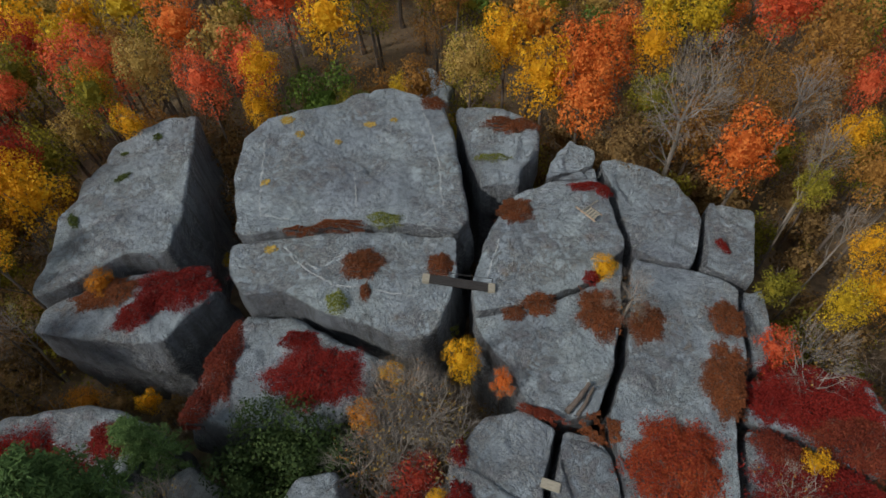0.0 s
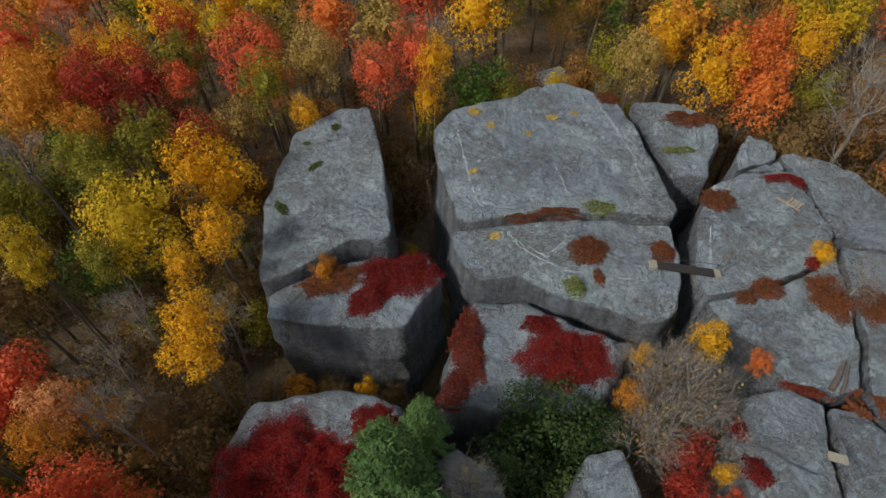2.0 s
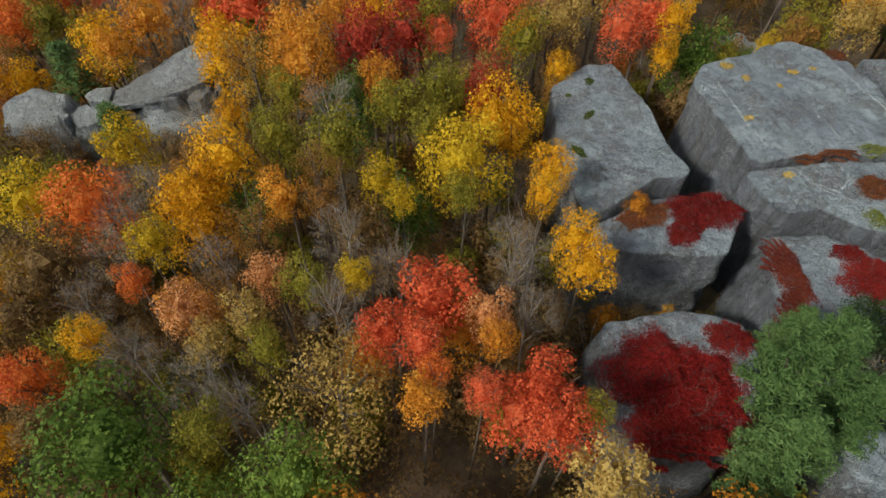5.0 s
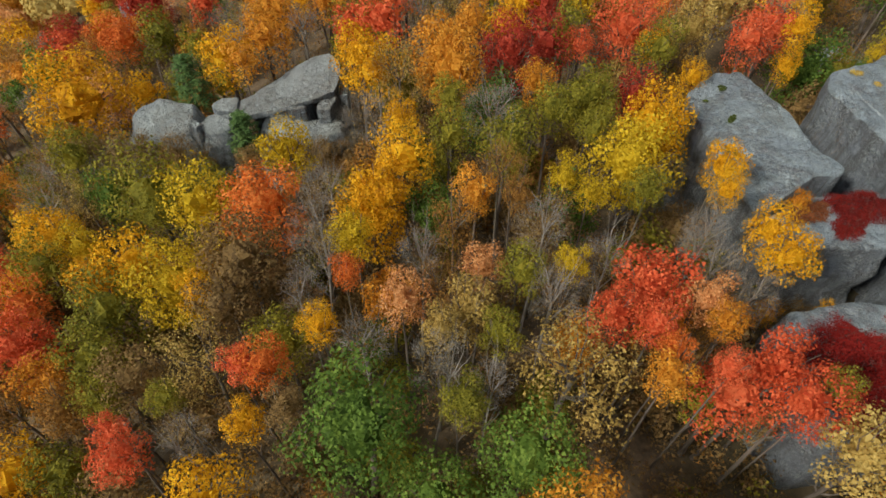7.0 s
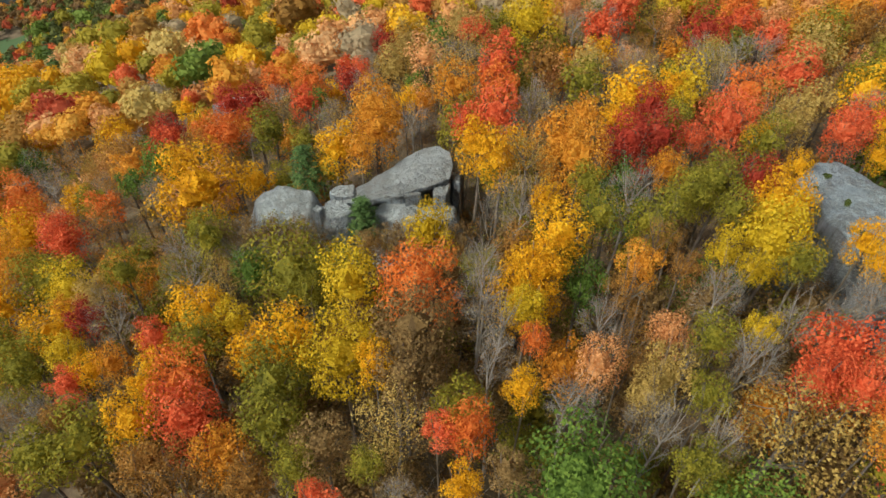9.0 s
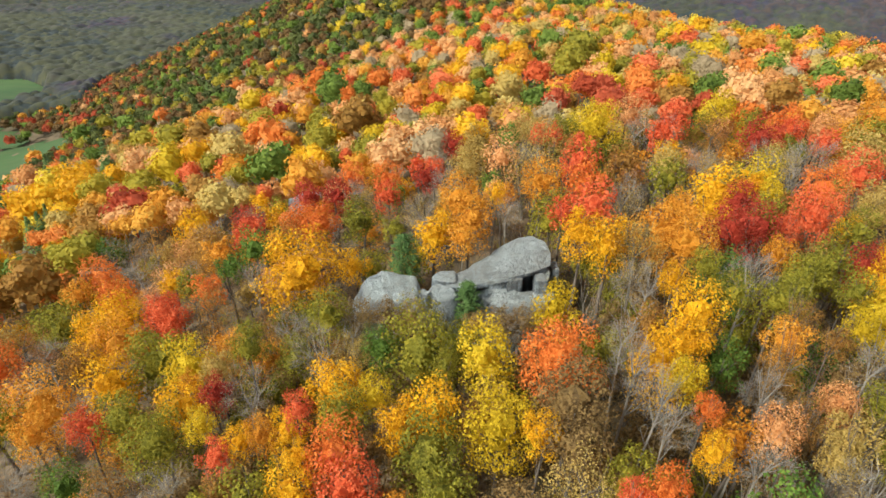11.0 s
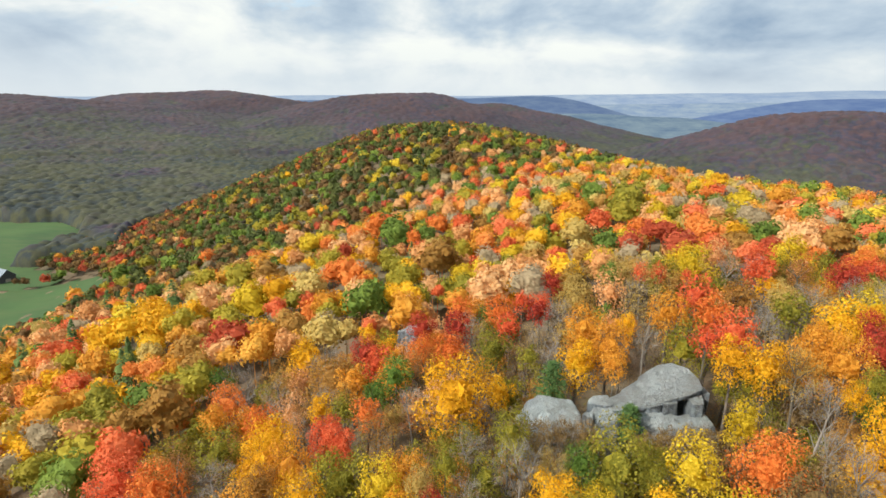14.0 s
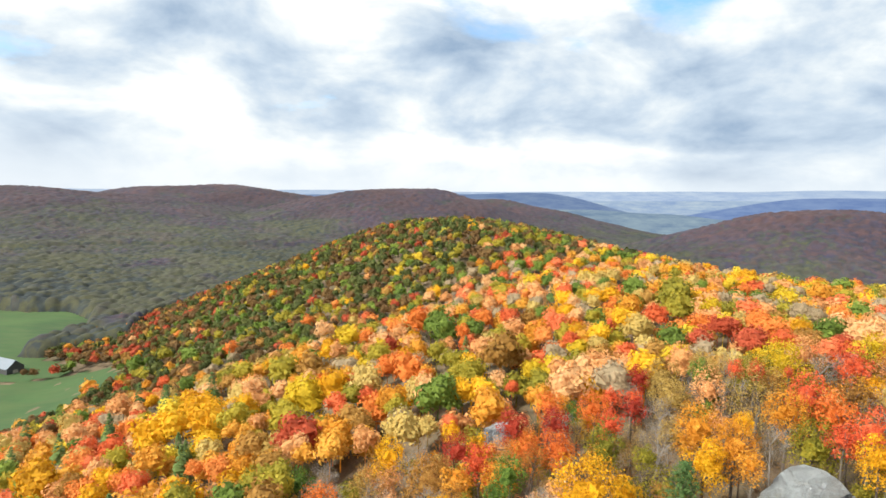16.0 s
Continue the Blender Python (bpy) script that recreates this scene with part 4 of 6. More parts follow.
plant("crimson", [(-89.9, 23.2, 1.8), (-31.6, 28.6, 2), (-41, 34.6, 3.1), (-37.9, 35.7, 2.4), (35.2, 39.6, 1.6), (-36.8, 41.8, 2.1), (-4.6, 45.1, 2.7), (-21.7, 66.6, 4), (-86, 67.3, 3), (-71.9, 70.6, 2.7), (-101.9, 71.1, 3.4), (-91.9, 73.8, 3.7), (-67.1, 81.7, 2.8), (-135.1, 94.5, 5.7), (-17.4, 95.7, 2.7), (-34.6, 100.5, 4), (-45.2, 102.5, 3.1), (-38.2, 108.4, 3.4), (-33.1, 113, 2.8), (-121.3, 169.1, 3.3)])
plant("gold", [(-57.6, 3, 1.3), (-54.1, 7.8, 1.2), (-26.9, 11.3, 1.7), (-80.6, 11.4, 2), (-63.1, 12.6, 1.7), (-27.5, 13.2, 1.6), (-80.5, 14.3, 1.3), (-85.5, 16.1, 1.4), (23.6, 16.1, 1.5), (-28.9, 16.5, 1.1), (-73, 17.1, 2.3), (-70.5, 17.9, 2.6), (-51.3, 18.8, 2.3), (24, 18.8, 1.1), (-27.9, 19.4, 1.7), (-49.7, 21.4, 2.3), (-78.7, 21.4, 3), (-93.1, 22.8, 2.5), (-50.1, 25.8, 1.5), (-31, 26, 2.5), (27.4, 28.6, 1.4), (-103.6, 29.1, 2.9), (-23.9, 31.9, 1.3), (-14.1, 33, 1.6), (4, 35.1, 1.7), (-52.6, 35.2, 2.9), (7.5, 36.5, 2.5), (-54.7, 38.7, 2.8), (-111, 39.7, 3.4)])
plant("gold", [(-40.8, 39.8, 2.2), (16.8, 40.3, 2), (-57, 40.7, 3), (4.7, 41.3, 2.5), (-86.9, 44.5, 5.7), (-38.3, 44.9, 3.3), (-111.3, 45.3, 3.7), (-33.4, 45.7, 2.2), (-11.1, 46.8, 3), (-70.3, 47.5, 3.7), (-105.8, 49.8, 2.2), (-62.4, 53.3, 1.6), (-171.7, 69.5, 5.7), (-114, 76.6, 4), (-102.7, 81, 2.3), (-63.7, 86.5, 4.3), (-95.2, 96.7, 3.4), (-95.7, 100.7, 3), (-99.4, 101.6, 3.4), (-17.7, 109.2, 2.8), (-160.6, 109.5, 3.8), (-202.9, 110.5, 6.1), (-63.7, 119, 3.2), (-184.1, 128.7, 6.2), (-133.8, 129.5, 5.5), (-168.3, 129.5, 6.5), (-178.1, 130, 5.3), (-158.4, 131.3, 4.1), (-175.1, 140.4, 6.5), (-166, 142.3, 3.4), (-178.2, 146.7, 6.5), (-132.9, 163.2, 2.5)])
plant("gold", [(-167.7, 187.4, 3.6)])
plant("green", [(-51.7, 2.6, 3.6), (-75.4, 26.1, 2), (-97.9, 49.9, 2.4), (-95.5, 53.7, 2.8), (-130.3, 75.4, 3.3), (-58.4, 75.6, 2.4), (-105, 99.3, 6.5), (16, 102.9, 3.8), (-92.8, 158.9, 3.7), (-70.6, 159.2, 2.5), (-102.6, 166.9, 5.7), (-105.2, 175.6, 6.5), (-33.3, 180.3, 4.7), (-204.1, 197, 3.7), (-225.4, 292.8, 6.5), (-252.1, 311.2, 6.5), (-302.5, 344.6, 6.5)])
plant("olive", [(-46.3, 2.6, 1.4), (-28.3, 2.8, 1), (-62.9, 5.1, 1.2), (-67.3, 5.8, 1.4), (-44.3, 6.7, 1.4), (-69.7, 9.3, 2.3), (-86.5, 9.5, 2.5), (-42.7, 10.4, 1.5), (-83.6, 10.5, 2.8), (-70.9, 13.6, 2.9), (-33.8, 17.2, 1.5), (-77.8, 18.3, 2.2), (-93.8, 19, 3.1), (-69.5, 22.1, 1.2), (-42.3, 22.4, 2.3), (-46.4, 22.9, 1.8), (-99.2, 23.1, 2.7), (-35.8, 23.3, 1.6), (22.8, 23.6, 1.3), (-71.7, 25.8, 4.1), (-38.5, 25.9, 2.1), (-114.1, 26.1, 3.5), (-46.3, 27.9, 1.7), (-88.4, 28.4, 2.2), (-35.2, 28.4, 2.6), (10.7, 29.2, 1.4), (-81.3, 32.2, 2.5), (-100.2, 33.1, 4.3), (-9.8, 33.2, 1.5), (-28.1, 35.1, 2.2), (-35.9, 38.1, 2.7), (-117.9, 43.5, 3.6)])
plant("olive", [(-101.8, 46.8, 2.3), (-42.5, 48, 3), (23, 48.1, 2.6), (-7.9, 51.2, 3.4), (-80.9, 56.4, 3.8), (-6.6, 64.8, 4.2), (-133.8, 70.2, 3.9), (-150.4, 71.2, 3.9), (-50.6, 71.6, 3.6), (-83.4, 94.3, 3.2), (-82.8, 97.6, 2.6), (-141.9, 112.1, 5.2), (-96.7, 112.8, 3.9), (-185.4, 113.9, 4.1), (-145.6, 120.9, 4.1), (-127.6, 121, 3.6), (-157.4, 121.5, 5.6), (-82.6, 127.8, 3.4), (-35.7, 136.5, 5.4), (-59.1, 140.5, 2.8), (-29.1, 155.3, 6.5), (-123.9, 156.1, 4.5), (-157.2, 165.9, 6.5), (-151.4, 170, 3.2), (-177.7, 185.2, 5.2), (-186, 192.2, 4.8), (-279.6, 338.5, 6.5)])
plant("orange", [(-36.3, 3.5, 1.4), (-32.5, 6.5, 1.1), (-72.7, 8.2, 2.1), (-83.9, 16.6, 1.4), (-45, 17, 1.8), (-108.4, 23.6, 2), (-93.4, 25.6, 1.4), (-110.3, 27.6, 3.6), (-39.6, 28.7, 1.7), (-46, 32.9, 3), (-46.5, 36.4, 3.7), (-106.7, 36.5, 3.3), (-43.9, 40.7, 1.9), (-67.2, 43, 2), (-60.3, 43.9, 3.4), (7.2, 44, 3.2), (-66, 49.1, 3.5), (16.2, 49.3, 1.1), (-56.5, 53.2, 3.5), (-123.2, 55, 2.7), (-66.9, 57.4, 4.1), (-102.4, 58.7, 3.3), (-159.2, 70.7, 5.4), (6.9, 80.1, 5.6), (-126.4, 84.2, 3.8), (-95.3, 84.3, 4.5), (-131.8, 84.3, 2.6), (-125.3, 90.8, 3.9), (-128.4, 95.5, 4.1), (-172.3, 104.7, 4.1), (-116.4, 108.3, 4.4), (-46.7, 145.1, 4.2)])
plant("orange", [(28.9, 169.7, 4.4), (-154.6, 180.4, 6), (-257.8, 271.5, 3.3), (-315.8, 315.9, 5.8)])
plant("peach", [(-32.8, 8.2, 1.6), (-49.4, 9.6, 1.6), (-44.9, 11.2, 1.5), (-60.1, 68.7, 3.2), (-11.1, 69.4, 3.5), (-38, 77.7, 3.9), (-156.9, 81.6, 3.1), (-119.4, 84.2, 3.2), (-79.6, 87.7, 4.8), (-55.4, 88.2, 3.8), (-134.7, 88.7, 3.9), (-70, 96.1, 2.7), (-78.2, 96.2, 3.7), (-73.9, 97.3, 4.1), (-69.9, 99.6, 3), (-6.8, 102.9, 4.6), (-107.1, 106, 4.4), (-186.3, 107.2, 3.7), (-151.5, 118.2, 2.9), (-92.4, 127.5, 4.3), (-151.9, 142.4, 3.8), (-164.5, 155.4, 4.4), (-224.5, 159.8, 4.6), (-140.3, 176.4, 4), (-224.4, 186.9, 6), (-161.5, 261.5, 6.4), (-288.8, 261.8, 6.5)])
plant("pine", [(-163.3, 101, 4), (-164.2, 105.6, 3.8), (-216, 138.6, 5.2), (-234.8, 144.7, 4.8), (-206.3, 146.9, 4), (-209.1, 152.4, 5.3), (-183.1, 169.3, 6.5), (-201.1, 174, 5.6), (-204.7, 180.3, 4.8), (-260.3, 185.8, 5.2), (-220.1, 192, 6.2)])
plant("red", [(-64.8, 2.2, 1.8), (-29.8, 2.3, 1.8), (-65.8, 3.7, 1), (-33.4, 3.7, 1), (-30.4, 4.3, 1.9), (-26.6, 6.3, 2.7), (-36.3, 6.4, 1.3), (-58.7, 6.5, 1.3), (-38.2, 7.1, 1.6), (-35.6, 9.3, 2.5), (-76.3, 11.3, 2.5), (-87, 15.2, 1.6), (-81.4, 18.6, 1.5), (-102.6, 22.9, 2), (18.5, 25.4, 1.6), (31.2, 34.9, 1.6), (-34.9, 35.5, 1.4), (-19.6, 36.6, 2), (-101.2, 38.6, 2.6), (-29.9, 38.9, 3.2), (-16.5, 39.3, 2.6), (-129.6, 39.9, 4.4), (-103, 41.2, 3), (-52.5, 42.9, 2.8), (-55.6, 43.2, 2.4), (28.4, 44.6, 2.3), (-132.2, 46.1, 3.5), (31.2, 49, 4), (-16.8, 51.5, 3.9), (-52.8, 54.5, 1), (-50.9, 57.5, 3), (-14.8, 62.1, 2.5)])
plant("red", [(-99, 62.9, 3.2), (-49.5, 64.3, 1), (-77.7, 64.5, 2.6), (-36.2, 67.3, 3.1), (-52.4, 68.3, 1.5), (-15.9, 68.6, 2.5), (-54.3, 71.3, 1.7), (-70.4, 74.2, 2.1), (-31.2, 75.6, 3.3), (-73.2, 78, 2.6), (-102.7, 84.1, 1.7), (-26.6, 87.1, 3.2), (-170.2, 94.1, 3.5), (-89, 96.8, 1.8), (-29.2, 97.5, 3.2), (-61.3, 104.5, 2.6), (-128.5, 111, 2.3), (-130.4, 115.6, 3.2), (-70.6, 120.4, 2.4), (-192.6, 125.1, 4.3), (-45.1, 129.2, 3.8), (-128.9, 134.3, 2.6), (-15.9, 135, 3.9), (-69.2, 140.2, 3.3), (-81, 163.9, 3.8), (-244.6, 262.8, 3.9)])
plant("rust", [(-70.3, 5.8, 1.8), (-75.7, 7.2, 2.3), (-78.3, 8.1, 1.8), (-47.2, 10.3, 1.4), (-85.5, 11.8, 1.5), (-46.4, 14.9, 2), (-42.3, 16.1, 1.2), (-42.8, 19.3, 1.7), (27.8, 25.5, 2), (22.4, 32.5, 2.4), (-109.3, 33.2, 2.4), (24.1, 37.4, 3.8), (29.4, 37.4, 3.3), (-96.3, 39.3, 3.3), (32.3, 42.3, 3.4), (-123.8, 43.1, 3.8), (0.1, 48.2, 2.2), (-103.7, 53.5, 3.7), (-45.9, 54.8, 3), (-137.4, 56.5, 3.7), (-91.4, 57.8, 2.9), (-132.2, 58.3, 4.9), (-106.5, 63.5, 5.2), (-116.1, 66.3, 4.6), (2.1, 69.5, 3.7), (-26.1, 71.2, 4.2), (-137.9, 82.9, 3.6), (-146.3, 98.5, 4), (-0.8, 98.6, 4.4), (-189.1, 103.1, 3.6), (-88.8, 117.1, 6.5), (-147.6, 164.9, 6.5)])
plant("scarlet", [(-35.7, 4.9, 1), (-57.1, 6.2, 1.6), (-52.9, 11.5, 1.1), (-77.9, 14.4, 2.6), (-60.3, 20.7, 3.5), (20.2, 27.6, 2.6), (10.6, 34, 2.7), (-123.4, 37.4, 3.9), (11.8, 39.7, 3.6), (14.7, 42.4, 1.5), (-98.4, 43.8, 2.6), (-24.7, 45.9, 3.4), (-51.6, 50.5, 3.2), (-114.9, 51.2, 3), (-87.3, 59, 3.4), (-123.4, 61.8, 3.9), (-91.2, 62.3, 3.4), (-78.2, 72, 3.4), (-13.9, 73.7, 4.3), (-85, 76.9, 3), (-151.8, 92.6, 3.4), (-157.5, 94.8, 2.4), (-175.1, 98.9, 3.5), (-26.4, 106.2, 4.1), (-24.2, 116.3, 3.8), (-76.2, 129.2, 3.1), (-113.3, 130.2, 5.8), (-119.4, 136.6, 4.5), (-97, 147.8, 2.3), (-202.4, 150.4, 3.6), (-96.9, 157.2, 2.9), (-89.1, 170.2, 4.4)])
plant("scarlet", [(-112.3, 192.1, 5.8), (-121, 193.4, 4.4), (-174.3, 238.6, 4.4), (-219.1, 289.3, 5.3), (-178.2, 297.3, 4.3), (-309.3, 306.6, 4.5)])
plant("tan", [(-27.9, -0.1, 2.3), (-40.4, 4.7, 3.7), (-47.3, 7.2, 1.3), (-61.8, 7.5, 2.6), (-45.7, 8.6, 1.9), (-77.8, 25.7, 2.1), (-91.2, 27, 2), (-50.2, 32.9, 2.8), (1.8, 38.2, 2.3), (-25.8, 39.9, 2.7), (-19.8, 43.3, 3), (-35.8, 49.5, 3.4), (-40.9, 52.8, 2.6), (-25, 55.6, 3.2), (-10.9, 59.2, 4.1), (-55.5, 62.5, 5.3), (-64.9, 71.7, 4.4), (-54.2, 75.6, 3.7), (-63.1, 79.9, 4.1), (-112.2, 84.3, 4.7), (-107.2, 84.3, 2.4), (-157.9, 103.5, 3.6), (-53.5, 119.1, 4.5), (-124.1, 125.8, 5.2), (-89.8, 135, 4.5), (-236.8, 177.3, 4.7)])
plant("yellow", [(-39.9, 10.5, 1.2), (-65.5, 14.7, 3.1), (-53, 14.8, 1.7), (21.5, 15.3, 1.2), (-37.5, 16.4, 1.2), (-39, 18.1, 1.5), (-90, 19.4, 1.7), (-75.4, 20, 1.8), (-33.8, 20.9, 3.3), (-66, 22.5, 2.9), (-59.5, 26.6, 2.5), (-95.3, 29.4, 2.9), (-33.5, 42, 1.6), (21.8, 44.2, 2.2), (18.9, 47.2, 2.3), (-30.9, 48.5, 2.8), (-45, 73.7, 5), (-19.9, 83.4, 3.1), (-17.8, 89.8, 3.1), (-79, 101.2, 3.5), (-140.4, 127.5, 6.5), (-27.2, 133.7, 3.6), (-144.3, 134.4, 4.6), (-138.2, 135.7, 2.1), (-183.3, 140.3, 6.5), (6.1, 152.3, 4.4), (-139, 195.8, 4.9), (-144.2, 212.4, 4.6)])


class Grid:
    """Quick test for what stands near a place."""

    def __init__(self, cell):
        self.cell, self.table = cell, {}

    def put(self, x, y, r):
        self.table.setdefault((int(x // self.cell), int(y // self.cell)), []).append((x, y, r))

    def free(self, x, y, r, share):
        i, j = int(x // self.cell), int(y // self.cell)
        for a in (i - 1, i, i + 1):
            for b in (j - 1, j, j + 1):
                for px, py, pr in self.table.get((a, b), ()):
                    if (x - px) ** 2 + (y - py) ** 2 < (share * (r + pr)) ** 2:
                        return False
        return True


STANDING = Grid(14.0)
for px_, py_, pr_ in PLACED:
    STANDING.put(px_, py_, pr_)


MEADOWS = [
    [(-900, 432), (-470, 452), (-468, 511), (-460, 545), (-497, 612), (-540, 645), (-577, 634), (-900, 650)],
    [(-540, 390), (-425, 397), (-398, 412), (-402, 440), (-450, 462), (-540, 458)],
    [(-620, 240), (-352, 272), (-316, 294), (-304, 326), (-322, 362), (-342, 388), (-354, 409), (-384, 419), (-420, 396), (-620, 380)],
]


def inside(x, y, ring):
    odd = False
    for (ax, ay), (bx, by) in zip(ring, ring[1:] + ring[:1]):
        if (ay > y) != (by > y) and x < (bx - ax) * (y - ay) / (by - ay) + ax:
            odd = not odd
    return odd


def in_field(x, y):
    return any(inside(x, y, m) for m in MEADOWS)


def meadow(ring, label):
    bm = bmesh.new()
    xs, ys = [p[0] for p in ring], [p[1] for p in ring]
    cells, step = {}, 9
    for i in range(int((max(xs) - min(xs)) / step) + 1):
        for j in range(int((max(ys) - min(ys)) / step) + 1):
            x, y = min(xs) + i * step, min(ys) + j * step
            if inside(x + step / 2, y + step / 2, ring):
                corner = []
                for k, l in ((i, j), (i + 1, j), (i + 1, j + 1), (i, j + 1)):
                    if (k, l) not in cells:
                        px, py = min(xs) + k * step, min(ys) + l * step
                        cells[k, l] = bm.verts.new((px, py, float(land(px, py)) + 0.5))
                    corner.append(cells[k, l])
                bm.faces.new(corner)
    for f in bm.faces:
        f.smooth = True
    tagged(part("meadow", bm, GRASS), label, "meadow", kind="structure")


meadow(MEADOWS[0], "bright green mown meadow on the valley floor")
meadow(MEADOWS[1], "worn green farmyard grass round the barn")
meadow(MEADOWS[2], "dull green rough pasture below the woods")

MIX_NEAR = ["rust"] * 5 + ["bare"] + ["brush"] * 5 + ["olive"] * 8 + ["green"] * 3 + ["tan"] * 2 + ["orange", "gold"]
MIX_WEST = ["olive"] * 6 + ["rust"] * 4 + ["bare"] * 4 + ["tan"] * 4 + ["orange"] * 5 + ["gold"] * 2 + ["peach"] * 4 + ["scarlet", "green"]
# the many paled orange crowns stand in for sunlight on this slope
MIX_HILL = ["orange"] * 7 + ["peach"] * 9 + ["tan"] * 5 + ["bare"] * 4 + ["olive"] * 6 + ["scarlet"] * 5 + ["red"] * 4 + ["gold"] * 4 + ["yellow"] * 2 + ["green"] * 4 + ["rust"] * 2 + ["pine"]
# greener, browner woods, with cloud shade put into their darker crowns
MIX_CLOUD_SHADE = ["forest"] * 13 + ["russet"] * 12 + ["pine"] * 3 + ["green"] * 4 + ["olive"] * 4 + ["crimson", "rust"]
MIX_FOOT = ["russet"] * 12 + ["rust"] * 2 + ["crimson"] * 4 + ["forest"] * 6 + ["orange"]
# trees of the near woods
count_ = 0
for _ in range(9000):
    x_, y_ = rnd_trees.uniform(-131, 47), rnd_trees.uniform(-7, 83)
    r_ = rnd_trees.choice([2.2, 2.6, 3.0, 3.4, 3.8])
    if count_ > 340 or not STANDING.free(x_, y_, r_, 0.60) or near_rock(x_, y_, r_ * 0.55):
        continue
    if (-84 < x_ < -53 and 29 < y_ < 47) or (-79 < x_ < -58 and 21 < y_ < 30) or (-17 < x_ < 9 and -8 < y_ < 16) or (9 < x_ < 24 and y_ < 15) or (-27 < x_ < -12 and 2 < y_ < 16) or (-20 < x_ < -12 and 15 < y_ < 36):
        continue
    tree(rnd_trees.choice(MIX_WEST if x_ < -84 or y_ > 56 else MIX_NEAR), x_, y_, r_, rnd_trees, top=float(land(x_, y_)) + canopy_height(x_) + rnd_trees.uniform(-3.0, 0.3))
    STANDING.put(x_, y_, r_)
    count_ += 1

# small trees and tall brush under them
for _ in range(360):
    x_, y_ = rnd_trees.uniform(-92, 30), rnd_trees.uniform(-7, 44)
    if near_rock(x_, y_, 1.0) or (-84 < x_ < -53 and 30 < y_ < 47) or (-17 < x_ < 24 and y_ < 16) or (-27 < x_ < -12 and 2 < y_ < 16):
        continue
    r_ = rnd_trees.uniform(1.5, 2.4)
    tree(rnd_trees.choice(["brush"] * 7 + ["olive"] * 4 + ["rust"]), x_, y_, r_, rnd_trees, top=float(land(x_, y_)) + rnd_trees.uniform(4.5, 8.5), lite=True)

# woods on the rest of the hill
for _ in range(70000):
    x_, y_ = rnd_trees.uniform(-520, 330), rnd_trees.uniform(-120, 800)
    if in_near_woods(x_, y_) or in_field(x_, y_) or near_rock(x_, y_, 2):
        continue
    z_ = float(hill(np.array(x_), np.array(y_)))
    if z_ < VALLEY - (2 if x_ > -300 or y_ < 280 else 18) or y_ > 660 or y_ < -75 or x_ > 120 + 0.15 * y_ - 0.9 * max(0, y_ - 250):
        continue
    r_ = rnd_trees.uniform(3.0, 5.2)
    if not STANDING.free(x_, y_, r_, 0.60 if y_ < 130 else 0.68):
        continue
    STANDING.put(x_, y_, r_)
    # beyond this line the crown colours carry the painted cloud shade
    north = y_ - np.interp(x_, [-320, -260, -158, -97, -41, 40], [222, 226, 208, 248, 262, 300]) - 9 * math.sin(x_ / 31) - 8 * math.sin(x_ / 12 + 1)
    c_ = rnd_trees.choice(MIX_FOOT if x_ < -318 and y_ > 250 and rnd_trees.random() < 0.8 else MIX_CLOUD_SHADE if rnd_trees.random() < min(0.95, (north + 22) / (75 if x_ < -110 else 120)) else MIX_WEST if y_ < 110 and rnd_trees.random() < 0.5 else MIX_HILL)
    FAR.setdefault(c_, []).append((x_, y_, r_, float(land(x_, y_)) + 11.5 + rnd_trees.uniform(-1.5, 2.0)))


FAR_SHAPES = [dict(lobes=7, tall=1.1), dict(lobes=8, tall=1.3), dict(lobes=6, tall=0.95), dict(lobes=9, tall=1.4), dict(lobes=5, tall=1.1), dict(lobes=8, tall=1.2)]


def canopy(rng, form, count, size):
    """A far crown: leaf sprays all over its lobes, and a closed lumpy inside."""
    lobes = crown_lobes(rng, form)
    way = rng.normal(size=(count * 2, 3))
    way /= np.linalg.norm(way, axis=1, keepdims=True)
    way = way[way[:, 2] > -0.45][:count]
    spot = way * bulge(lobes, way)[:, None] * rng.uniform(0.84, 1.06, (len(way), 1))
    near = np.argmin(np.linalg.norm(spot[:, None] - lobes[None, :, :3], axis=2) / lobes[None, :, 3], axis=1)
    out = spot - lobes[near, :3]
    out /= np.linalg.norm(out, axis=1, keepdims=True) + 1e-6
    spray = leaves(rng, spot, out + rng.normal(size=out.shape) * 0.33, size)
    body = dome(rng, 9, 4, 1.0)
    flat = body.reshape(-1, 3)
    unit = flat / np.linalg.norm(flat, axis=1, keepdims=True)
    return np.concatenate([spray, (unit * bulge(lobes, unit)[:, None] * 0.80).reshape(-1, 3, 3)])


